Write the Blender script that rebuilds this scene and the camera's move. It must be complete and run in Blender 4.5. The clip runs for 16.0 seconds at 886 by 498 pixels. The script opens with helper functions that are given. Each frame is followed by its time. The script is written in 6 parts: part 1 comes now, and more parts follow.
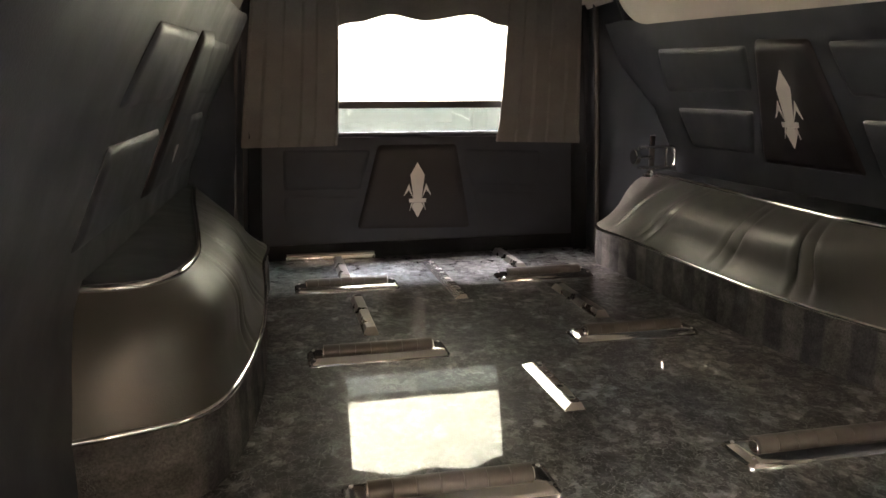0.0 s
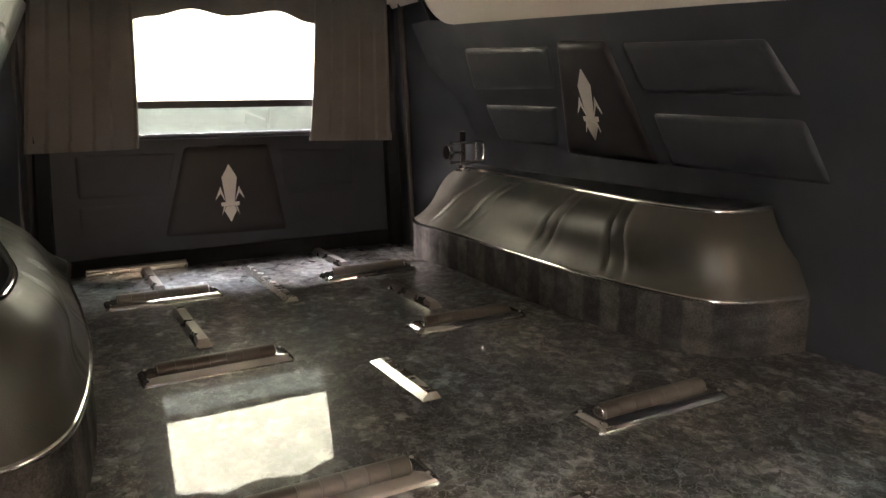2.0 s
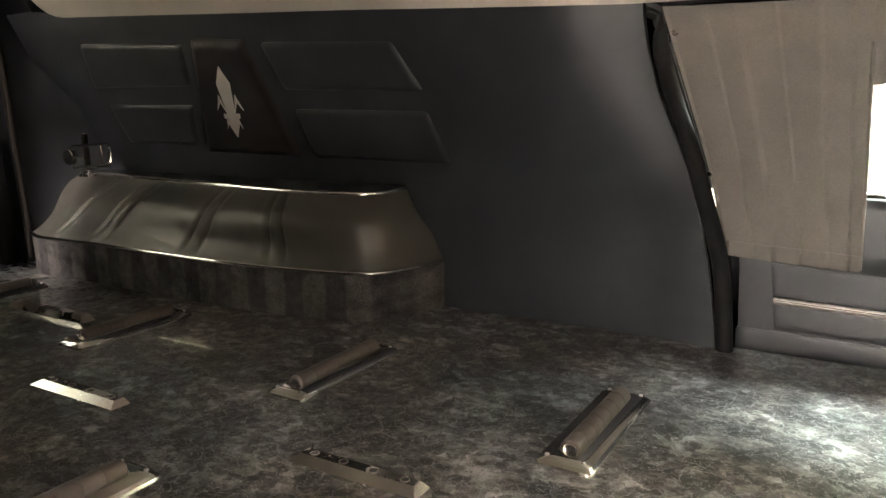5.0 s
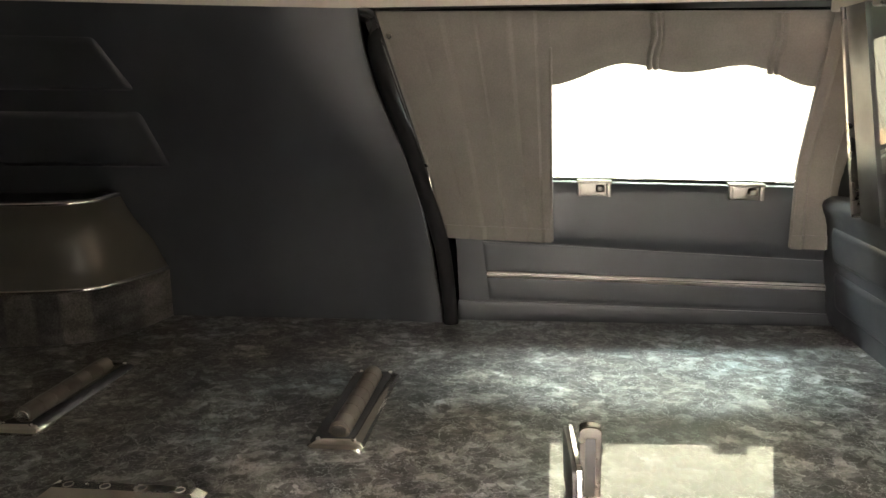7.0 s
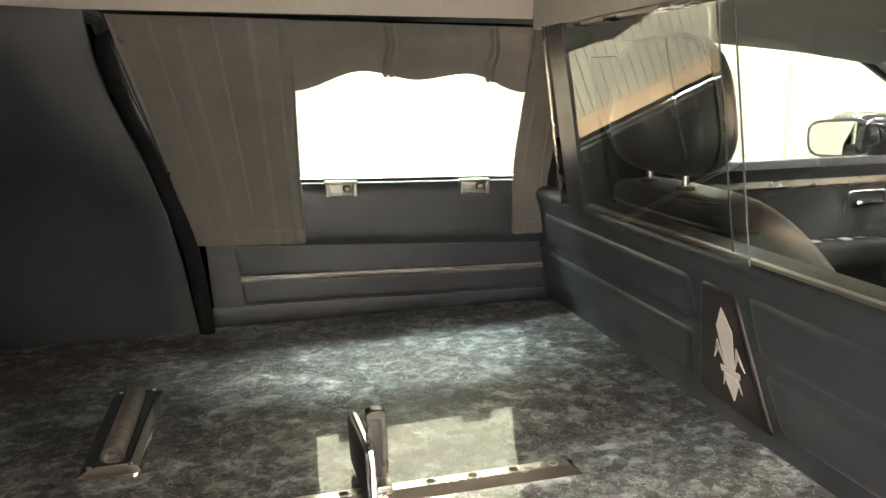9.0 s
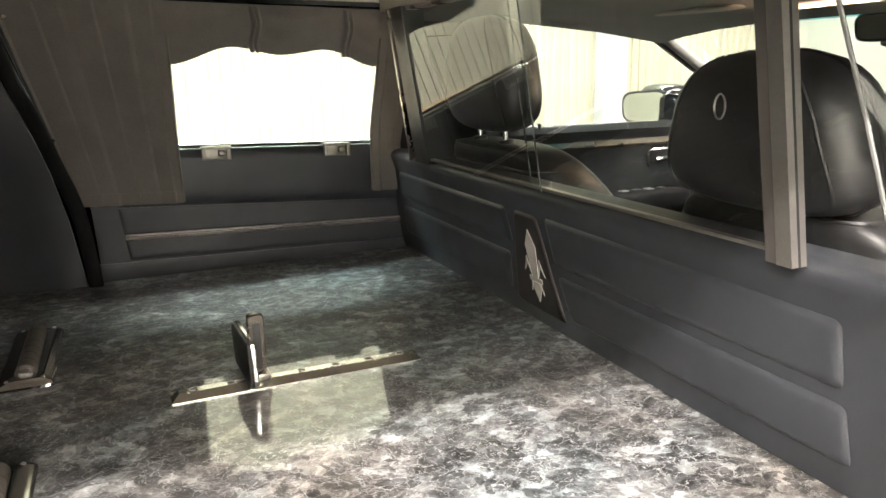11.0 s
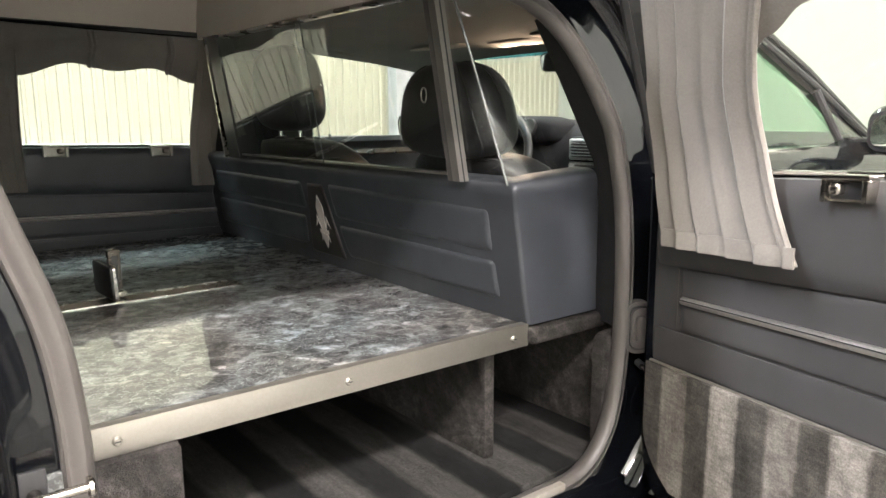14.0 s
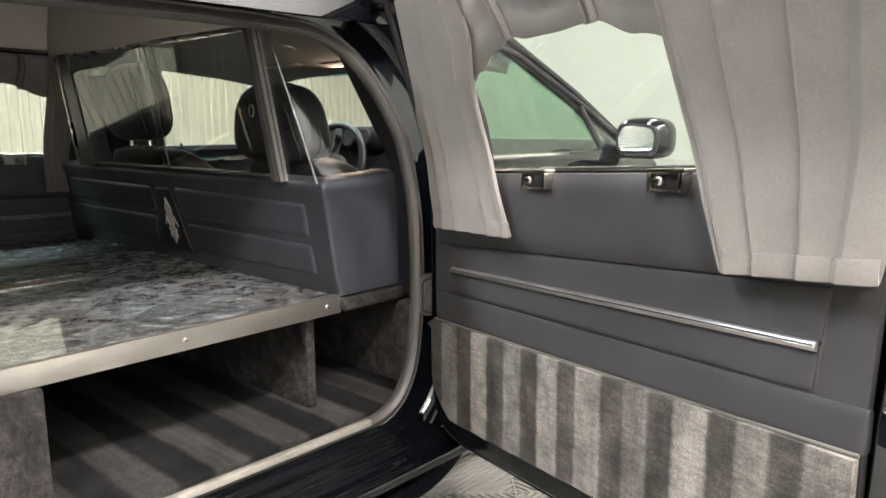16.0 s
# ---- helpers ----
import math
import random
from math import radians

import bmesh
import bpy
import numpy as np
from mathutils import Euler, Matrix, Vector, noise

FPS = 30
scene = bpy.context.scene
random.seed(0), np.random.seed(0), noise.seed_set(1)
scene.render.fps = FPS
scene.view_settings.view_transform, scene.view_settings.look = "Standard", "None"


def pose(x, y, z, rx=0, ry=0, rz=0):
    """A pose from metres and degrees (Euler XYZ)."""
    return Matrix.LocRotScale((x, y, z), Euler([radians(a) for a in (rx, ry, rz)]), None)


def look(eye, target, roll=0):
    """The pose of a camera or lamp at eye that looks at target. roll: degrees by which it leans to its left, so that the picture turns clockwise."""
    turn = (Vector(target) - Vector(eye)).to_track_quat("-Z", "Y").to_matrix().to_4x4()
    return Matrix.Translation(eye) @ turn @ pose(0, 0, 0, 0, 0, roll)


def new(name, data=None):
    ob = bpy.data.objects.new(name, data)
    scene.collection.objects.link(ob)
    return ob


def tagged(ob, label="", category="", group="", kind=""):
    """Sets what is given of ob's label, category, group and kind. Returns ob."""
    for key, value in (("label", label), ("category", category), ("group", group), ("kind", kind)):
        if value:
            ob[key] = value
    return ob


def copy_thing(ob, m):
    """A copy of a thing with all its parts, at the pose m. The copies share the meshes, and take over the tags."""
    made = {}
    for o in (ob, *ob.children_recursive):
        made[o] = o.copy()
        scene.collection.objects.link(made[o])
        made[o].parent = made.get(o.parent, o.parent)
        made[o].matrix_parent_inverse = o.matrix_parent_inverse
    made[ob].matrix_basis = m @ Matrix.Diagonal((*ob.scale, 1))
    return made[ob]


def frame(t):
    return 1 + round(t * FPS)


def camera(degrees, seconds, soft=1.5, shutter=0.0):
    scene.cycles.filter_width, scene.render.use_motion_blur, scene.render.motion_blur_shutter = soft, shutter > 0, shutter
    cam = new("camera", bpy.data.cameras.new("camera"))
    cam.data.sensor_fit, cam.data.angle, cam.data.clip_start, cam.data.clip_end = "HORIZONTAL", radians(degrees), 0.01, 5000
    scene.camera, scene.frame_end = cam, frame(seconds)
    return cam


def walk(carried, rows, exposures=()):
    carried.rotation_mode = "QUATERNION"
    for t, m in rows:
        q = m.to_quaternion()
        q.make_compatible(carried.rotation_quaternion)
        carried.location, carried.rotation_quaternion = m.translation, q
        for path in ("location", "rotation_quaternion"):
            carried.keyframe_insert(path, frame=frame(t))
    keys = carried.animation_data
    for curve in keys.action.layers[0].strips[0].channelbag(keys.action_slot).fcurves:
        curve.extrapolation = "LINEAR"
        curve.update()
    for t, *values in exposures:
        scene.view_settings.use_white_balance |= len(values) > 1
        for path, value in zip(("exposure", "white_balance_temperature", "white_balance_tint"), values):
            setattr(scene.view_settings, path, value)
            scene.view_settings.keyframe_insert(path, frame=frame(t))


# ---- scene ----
cam = camera(61.5, 16.0)
PATH = [
    (0, (0.018, 0.035, 0.516), (0.441, 1.95, 0.125), -0.3),
    (0.5, (-0.005, 0.036, 0.516), (0.542, 1.92, 0.124), -0.5),
    (1, (-0.029, 0.046, 0.513), (0.652, 1.885, 0.121), -0.6),
    (1.5, (-0.055, 0.057, 0.509), (0.759, 1.841, 0.116), -0.6),
    (2, (-0.074, 0.067, 0.514), (0.868, 1.785, 0.116), -0.7),
    (2.5, (-0.092, 0.068, 0.514), (0.978, 1.711, 0.117), -0.8),
    (3, (-0.106, 0.067, 0.509), (1.099, 1.614, 0.113), -0.7),
    (3.2, (-0.102, 0.078, 0.504), (1.148, 1.589, 0.109), -0.8),
    (5.3, (-0.244, 0.079, 0.488), (1.488, 0.996, 0.089), -1.1),
    (5.5, (-0.256, 0.076, 0.484), (1.51, 0.925, 0.083), -1.2),
    (6, (-0.282, 0.09, 0.482), (1.565, 0.742, 0.078), -1.1),
    (6.5, (-0.292, 0.115, 0.489), (1.612, 0.573, 0.083), -1.1),
    (7, (-0.295, 0.137, 0.491), (1.645, 0.399, 0.081), -1.2),
    (7.5, (-0.304, 0.155, 0.495), (1.652, 0.211, 0.082), -1.2),
    (8, (-0.318, 0.169, 0.502), (1.633, 0.035, 0.084), -1.2),
    (8.5, (-0.332, 0.183, 0.506), (1.597, -0.125, 0.079), -1.1),
    (9, (-0.349, 0.201, 0.508), (1.548, -0.264, 0.078), -1.1),
    (9.2, (-0.356, 0.206, 0.514), (1.526, -0.314, 0.081), -1.0),
    (11.3, (-0.677, 0.265, 0.461), (1.084, -0.57, 0.013), -1.0),
    (11.5, (-0.709, 0.287, 0.44), (1.03, -0.61, 0.023), -0.6),
    (12, (-0.797, 0.304, 0.425), (0.913, -0.647, 0.009), -0.5),
    (12.5, (-0.877, 0.327, 0.406), (0.803, -0.677, -0.005), -0.5),
    (13, (-0.966, 0.373, 0.397), (0.676, -0.695, -0.005), -0.5),
    (13.5, (-1.083, 0.442, 0.403), (0.523, -0.688, 0.023), -0.4),
    (14, (-1.152, 0.485, 0.391), (0.401, -0.723, 0.033), -0.4),
    (14.5, (-1.25, 0.532, 0.379), (0.261, -0.733, 0.038), -0.4),
    (15, (-1.355, 0.577, 0.394), (0.108, -0.745, 0.061), -0.4),
    (15.5, (-1.461, 0.608, 0.403), (-0.056, -0.774, 0.067), -0.5),
    (16, (-1.508, 0.614, 0.399), (-0.173, -0.837, 0.061), -0.4),
]
EXPOSURE = [(0, 4.78, 7050, 28), (3, 4.70, 7050, 28), (5.5, 4.20, 7100, 25), (7.5, 3.70, 7100, 23), (9, 3.36, 7050, 22), (11.5, 2.58, 6800, 21), (12.5, 2.38, 6600, 20), (14, 2.05, 6500, 20), (16, 1.58, 6400, 20)]
walk(cam, [(t, look(eye, target, roll)) for t, eye, target, roll in PATH], EXPOSURE)

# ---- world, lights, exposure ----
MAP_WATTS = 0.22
MID = 0.493            # the vehicle's centre line
GROUND = -0.68        # workshop floor; the casket deck is at z = 0

world = bpy.data.worlds.new("World")
scene.world = world
world.use_nodes = True
world.node_tree.nodes["Background"].inputs[0].default_value = (0.9, 0.95, 1.0, 1)
world.node_tree.nodes["Background"].inputs[1].default_value = 0.05


# ---- helpers of this scene ----
def world_of(o):
    m = o.matrix_basis.copy()
    while o.parent:
        o = o.parent
        m = o.matrix_basis @ m
    return m


def finish(bm, name, material, sharp=40):
    bmesh.ops.recalc_face_normals(bm, faces=bm.faces)
    bm.normal_update()
    # the large plain faces of bevelled boxes shade flat
    smooth = []
    for f in bm.faces:
        flat = False
        if max(abs(c) for c in f.normal) > 0.9995:
            a = f.calc_area() * 0.34
            flat = all(g.calc_area() < a for e in f.edges for g in e.link_faces if g is not f)
        smooth.append(not flat)
    me = bpy.data.meshes.new(name)
    bm.to_mesh(me)
    bm.free()
    me.materials.append(material)
    me.polygons.foreach_set("use_smooth", smooth)
    me.set_sharp_from_angle(angle=radians(sharp))
    return me


def part(name, bm, material, parent, label="", sharp=40):
    """One mesh, given in world places, under a thing or a part."""
    bm.transform(world_of(parent).inverted())
    ob = new(name, finish(bm, name, material, sharp))
    ob.parent = parent
    if label:
        ob["label"] = label
    return ob


def solid(name, bm, material, label="", category="", kind="", group="", sharp=40):
    return tagged(new(name, finish(bm, name, material, sharp)), label, category, group, kind)


def thing(name, place, label, category, group="", kind=""):
    ob = new(name)
    ob.empty_display_size = 0.02
    ob.matrix_basis = place if isinstance(place, Matrix) else Matrix.Translation(place)
    return tagged(ob, label, category, group, kind)


def box(x0, x1, y0, y1, z0, z1, bev=0.003, seg=2):
    bm = bmesh.new()
    bmesh.ops.create_cube(bm, size=1)
    for v in bm.verts:
        v.co = Vector((x0 + (v.co.x + 0.5) * (x1 - x0), y0 + (v.co.y + 0.5) * (y1 - y0), z0 + (v.co.z + 0.5) * (z1 - z0)))
    if bev:
        bmesh.ops.bevel(bm, geom=bm.edges[:], offset=bev, segments=seg, affect="EDGES", profile=0.6)
    return bm


def join(*bms):
    out = bmesh.new()
    for b in bms:
        me = bpy.data.meshes.new("tmp")
        b.to_mesh(me)
        b.free()
        out.from_mesh(me)
        bpy.data.meshes.remove(me)
    return out


def loft(rows, cyclic=False, caps=False):
    """Faces between rows of points, all of one length."""
    bm = bmesh.new()
    vs = [[bm.verts.new(p) for p in r] for r in rows]
    n = len(rows[0])
    for a, b in zip(vs, vs[1:]):
        for i in range(n if cyclic else n - 1):
            j = (i + 1) % n
            bm.faces.new((a[i], a[j], b[j], b[i]))
    if caps:
        bm.faces.new(vs[0])
        bm.faces.new(vs[-1])
    return bm


def slab(rows, off):
    """A sheet between rows of points and the same rows moved by off, closed round its rim."""
    off = Vector(off)
    n, k = len(rows[0]), len(rows)
    bm = bmesh.new()
    a = [[bm.verts.new(p) for p in r] for r in rows]
    b = [[bm.verts.new(Vector(p) + off) for p in r] for r in rows]
    for j in range(k - 1):
        for i in range(n - 1):
            bm.faces.new((a[j][i], a[j][i + 1], a[j + 1][i + 1], a[j + 1][i]))
            bm.faces.new((b[j][i], b[j + 1][i], b[j + 1][i + 1], b[j][i + 1]))
    for j in range(k - 1):
        for i in (0, n - 1):
            bm.faces.new((a[j][i], a[j + 1][i], b[j + 1][i], b[j][i]))
    for i in range(n - 1):
        for j in (0, k - 1):
            bm.faces.new((a[j][i], b[j][i], b[j][i + 1], a[j][i + 1]))
    return bm


def thick(bm, t):
    """Gives a sheet its thickness."""
    bmesh.ops.recalc_face_normals(bm, faces=bm.faces)
    bmesh.ops.solidify(bm, geom=bm.faces[:], thickness=t)
    return bm


def tube(points, r, closed=False, n=10, squash=1.0):
    """A round bar along points."""
    pts = [Vector(p) for p in points]
    rows, k = [], len(pts)
    up = None
    for i, p in enumerate(pts):
        a = pts[(i - 1) % k] if closed or i else pts[i]
        b = pts[(i + 1) % k] if closed or i < k - 1 else pts[i]
        d = (b - a).normalized()
        if up is None:
            up = d.orthogonal().normalized()
        up = (up - d * up.dot(d)).normalized()
        side = d.cross(up)
        rows.append([p + (up * math.cos(2 * math.pi * j / n) + side * math.sin(2 * math.pi * j / n) * squash) * r for j in range(n)])
    if closed:
        rows.append(rows[0])
    bm = loft(rows, cyclic=True, caps=not closed)
    if closed:
        bmesh.ops.remove_doubles(bm, verts=bm.verts, dist=1e-6)
    return bm


def disc(centre, axis, r, h, n=20, bev=0.002):
    """A short round bar from centre along axis."""
    q = Vector(axis).to_track_quat("Z", "Y")
    prof = [(r, 0), (r, h - bev), (r - bev, h)] if bev else [(r, 0), (r, h)]
    rows = [[Vector(centre) + q @ Vector((a * math.cos(2 * math.pi * j / n), a * math.sin(2 * math.pi * j / n), b)) for j in range(n)] for a, b in prof]
    return loft(rows, cyclic=True, caps=True)


def smooth_line(pts, steps=6, closed=False):
    """A Catmull-Rom curve through points."""
    P = [Vector(p) for p in pts]
    n = len(P)
    out = []
    for i in range(n if closed else n - 1):
        if closed:
            a, b, c, d = P[(i - 1) % n], P[i], P[(i + 1) % n], P[(i + 2) % n]
        else:
            a, b, c, d = P[max(i - 1, 0)], P[i], P[i + 1], P[min(i + 2, n - 1)]
        for k in range(steps):
            t = k / steps
            out.append(0.5 * (2 * b + (c - a) * t + (2 * a - 5 * b + 4 * c - d) * t * t + (3 * b - a - 3 * c + d) * t ** 3))
    if not closed:
        out.append(P[-1])
    return out


def inset(poly, d):
    """A convex or nearly convex polygon moved inwards by d."""
    n = len(poly)
    area = sum(poly[i][0] * poly[(i + 1) % n][1] - poly[(i + 1) % n][0] * poly[i][1] for i in range(n))
    sg = 1 if area > 0 else -1
    lines = []
    for i in range(n):
        (x0, y0), (x1, y1) = poly[i], poly[(i + 1) % n]
        l = math.hypot(x1 - x0, y1 - y0)
        nx, ny = -(y1 - y0) / l * sg, (x1 - x0) / l * sg
        lines.append((x0 + nx * d, y0 + ny * d, (x1 - x0) / l, (y1 - y0) / l))
    out = []
    for i in range(n):
        ax, ay, adx, ady = lines[i - 1]
        bx, by, bdx, bdy = lines[i]
        det = adx * bdy - ady * bdx
        if abs(det) < 1e-6:
            out.append((bx, by))
            continue
        t = ((bx - ax) * bdy - (by - ay) * bdx) / det
        out.append((ax + adx * t, ay + ady * t))
    return out


def rounded(poly, r, n=4):
    out = []
    k = len(poly)
    for i in range(k):
        p, a, b = Vector(poly[i]), Vector(poly[i - 1]), Vector(poly[(i + 1) % k])
        da, db = (a - p), (b - p)
        ra = min(r, da.length * 0.45, db.length * 0.45)
        s, e = p + da.normalized() * ra, p + db.normalized() * ra
        for j in range(n + 1):
            t = j / n
            out.append(tuple((1 - t) ** 2 * s + 2 * t * (1 - t) * p + t * t * e))
    return out


def pillow(poly, to3d, rise=0.010, soft=0.016, r=0.012, back=0.004):
    """An upholstered pad with rounded edges over a polygon; to3d(u, v, height) places it."""
    steps = [(0.0, -back), (0.0, rise * 0.15), (soft * 0.25, rise * 0.62), (soft * 0.6, rise * 0.9), (soft, rise)]
    rows = [[to3d(u, v, h) for u, v in rounded(inset(poly, d), r + d * 0.4)] for d, h in steps]
    bm = loft(rows, cyclic=True)
    bm.verts.ensure_lookup_table()
    k = len(rows[0])
    top = [bm.verts[len(bm.verts) - k + i] for i in range(k)]
    bm.faces.new(top)
    return bm


def plate(poly, to3d, h0, h1, r=0.0):
    """A flat plate over a polygon, between two heights."""
    pts = rounded(poly, r) if r else poly
    return loft([[to3d(u, v, h0) for u, v in pts], [to3d(u, v, h1) for u, v in pts]], cyclic=True, caps=True)


def grid(fn, us, vs):
    return loft([[fn(u, v) for u in us] for v in vs])


def frange(a, b, n):
    return [a + (b - a) * i / n for i in range(n + 1)]


def lerp_line(pts, x):
    for (x0, y0), (x1, y1) in zip(pts, pts[1:]):
        if x <= x1:
            break
    t = (x - x0) / (x1 - x0)
    return y0 + (y1 - y0) * t


def scallop(pts, x):
    """A soft curve through points by their first number."""
    for (x0, y0), (x1, y1) in zip(pts, pts[1:]):
        if x <= x1:
            break
    t = min(max((x - x0) / (x1 - x0), 0), 1)
    t = t * t * (3 - 2 * t)
    return y0 + (y1 - y0) * t


# ---- materials ----
class Nodes:
    def __init__(self, name):
        self.m = bpy.data.materials.new(name)
        self.m.use_nodes = True
        self.t = self.m.node_tree
        self.p = self.t.nodes["Principled BSDF"]
        self.co = self.t.nodes.new("ShaderNodeTexCoord")

    def add(self, kind, **kw):
        n = self.t.nodes.new(kind)
        for k, v in kw.items():
            if k in n.inputs:
                n.inputs[k].default_value = v
        return n

    def link(self, a, b):
        self.t.links.new(a, b)

    def mapped(self, scale=(1, 1, 1), rot=(0, 0, 0)):
        n = self.t.nodes.new("ShaderNodeMapping")
        n.inputs["Scale"].default_value = scale
        n.inputs["Rotation"].default_value = rot
        self.link(self.co.outputs["Object"], n.inputs[0])
        return n.outputs[0]

    def noise(self, scale, detail=4, rough=0.55, dist=0.0, vec=None):
        n = self.add("ShaderNodeTexNoise", Scale=scale, Detail=detail, Roughness=rough, Distortion=dist)
        self.link(vec or self.co.outputs["Object"], n.inputs["Vector"])
        return n.outputs["Fac"]

    def ramp(self, fac, stops):
        n = self.t.nodes.new("ShaderNodeValToRGB")
        e = n.color_ramp.elements
        while len(e) < len(stops):
            e.new(0.5)
        for el, (pos, c) in zip(e, stops):
            el.position = pos
            el.color = (*c, 1) if isinstance(c, tuple) else (c, c, c, 1)
        self.link(fac, n.inputs[0])
        return n.outputs[0]

    def mix(self, fac, a, b, mode="MIX"):
        n = self.t.nodes.new("ShaderNodeMix")
        n.data_type = "RGBA"
        n.blend_type = mode
        for sock, v in ((n.inputs[0], fac), (n.inputs[6], a), (n.inputs[7], b)):
            if isinstance(v, (int, float)):
                sock.default_value = v
            elif isinstance(v, tuple):
                sock.default_value = (*v, 1)
            else:
                self.link(v, sock)
        return n.outputs[2]

    def bump(self, height, strength=0.2, dist=0.002, after=None):
        n = self.add("ShaderNodeBump", Strength=strength, Distance=dist)
        self.link(height, n.inputs["Height"])
        if after:
            self.link(after, n.inputs["Normal"])
        return n.outputs[0]

    def set(self, **kw):
        for k, v in kw.items():
            s = self.p.inputs[k.replace("_", " ")]
            if hasattr(v, "is_output"):
                self.link(v, s)
            elif isinstance(v, tuple) and len(v) == 3:
                s.default_value = (*v, 1)
            else:
                s.default_value = v
        return self.m


def surface(name, c, rough=0.5, metal=0.0, grain=200, bump=0.1, bdist=0.001, vary=0.25, rvary=0.1, blotch=6, **more):
    """A plain real surface: colour and gloss vary at two scales, with a fine relief."""
    k = Nodes(name)
    big, fine = k.noise(blotch, 5), k.noise(grain, 3)
    lo = tuple(x * (1 - vary) for x in c)
    hi = tuple(min(1, x * (1 + vary)) for x in c)
    col = k.ramp(big, [(0.3, lo), (0.7, hi)])
    col = k.mix(0.25, col, k.ramp(fine, [(0.35, lo), (0.65, hi)]))
    r = k.ramp(k.noise(blotch * 2.3, 6), [(0.3, max(0.02, rough - rvary)), (0.7, min(1, rough + rvary))])
    return k.set(Base_Color=col, Roughness=r, Metallic=metal, Normal=k.bump(fine, bump, bdist), **more)


def leather(name, c, rough=0.42, gloss=0.5):
    k = Nodes(name)
    cell = k.add("ShaderNodeTexVoronoi", Scale=420.0)
    k.link(k.co.outputs["Object"], cell.inputs["Vector"])
    big = k.noise(5, 6)
    col = k.ramp(big, [(0.3, tuple(x * 0.8 for x in c)), (0.7, tuple(x * 1.25 for x in c))])
    r = k.ramp(k.noise(9, 5), [(0.3, rough - 0.06), (0.7, rough + 0.08)])
    soft = k.bump(k.noise(8, 4), 0.16, 0.006)
    return k.set(Base_Color=col, Roughness=r, Normal=k.bump(cell.outputs["Distance"], 0.16, 0.0006, soft), Specular_IOR_Level=gloss)


def laminate():
    """High-gloss printed laminate: flat dark flakes, brown and blue-grey clouds, a broken web of thin pale veins."""
    k = Nodes("marble_laminate")

    def warped(vec, scale, amount, detail):
        wn = k.add("ShaderNodeTexNoise", Scale=scale, Detail=detail, Roughness=0.6)
        k.link(vec, wn.inputs["Vector"])
        add = k.t.nodes.new("ShaderNodeVectorMath")
        add.operation = "MULTIPLY_ADD"
        add.inputs[1].default_value = (amount, amount, amount)
        k.link(wn.outputs["Color"], add.inputs[0])
        k.link(vec, add.inputs[2])
        return add.outputs[0]
    v = warped(warped(k.mapped((1.0, 0.85, 1.0)), 9.0, 0.045, 4.0), 95.0, 0.015, 5.0)
    cloud = k.noise(2.6, 5, 0.62)
    patch = k.noise(6.0, 7, 0.70, 0.5)
    base = k.ramp(k.noise(30, 9, 0.74, 0.0, v), [(0.36, (0.014, 0.013, 0.013)), (0.45, (0.048, 0.049, 0.049)), (0.55, (0.118, 0.123, 0.123)), (0.67, (0.208, 0.219, 0.222))])
    for sc, lo, hi in ((17.0, 0.50, 1.38), (60.0, 0.42, 1.62)):
        vo = k.add("ShaderNodeTexVoronoi", Scale=sc)
        k.link(v, vo.inputs["Vector"])
        base = k.mix(1.0, base, k.ramp(vo.outputs["Color"], [(0.25, lo), (0.5, 0.85), (0.75, hi)]), "MULTIPLY")
    hue = k.ramp(cloud, [(0.40, (1.09, 0.98, 0.90)), (0.52, (1.0, 1.0, 1.0)), (0.64, (0.90, 1.03, 1.08))])
    col = k.mix(1.0, base, hue, "MULTIPLY")
    col = k.mix(1.0, col, k.ramp(patch, [(0.34, 0.74), (0.50, 1.05), (0.68, 1.32)]), "MULTIPLY")
    flake = k.ramp(k.noise(23.0, 8, 0.70, 0.0, v), [(0.40, 0.68), (0.445, 0.0)])
    col = k.mix(flake, col, (0.016, 0.015, 0.014))
    shred = k.ramp(k.noise(150, 5, 0.75), [(0.42, 0.45), (0.56, 1.0)])
    for sc, w, amt, cut in ((22.0, 0.012, 0.90, 0.46), (46.0, 0.028, 0.85, 0.46), (95.0, 0.055, 0.65, 0.46)):
        ve = k.add("ShaderNodeTexVoronoi", Scale=sc)
        ve.feature = "DISTANCE_TO_EDGE"
        k.link(v, ve.inputs["Vector"])
        line = k.ramp(ve.outputs["Distance"], [(0.0, 1.0), (w * 0.5, 0.8), (w, 0.0)])
        mask = k.mix(1.0, k.ramp(k.noise(sc * 0.7, 5, 0.72, 0.8), [(cut, 0.0), (cut + 0.08, amt)]), k.ramp(patch, [(0.36, 0.50), (0.56, 1.0)]), "MULTIPLY")
        col = k.mix(k.mix(1.0, k.mix(1.0, line, mask, "MULTIPLY"), shred, "MULTIPLY"), col, (0.33, 0.347, 0.347))
    pale = k.ramp(k.noise(24.0, 9, 0.72, 0.0, v), [(0.61, 0.0), (0.65, 0.30)])
    col = k.mix(pale, col, (0.20, 0.205, 0.205))
    scr = k.noise(60, 2, 0.5, 0.0, k.mapped((1, 14, 1), (0, 0, 0.5)))
    r = k.ramp(scr, [(0.3, 0.34), (0.75, 0.46)])
    return k.set(Base_Color=col, Roughness=r, Specular_IOR_Level=0.22, Coat_Weight=1.0, Coat_Roughness=0.025, Coat_IOR=1.57)


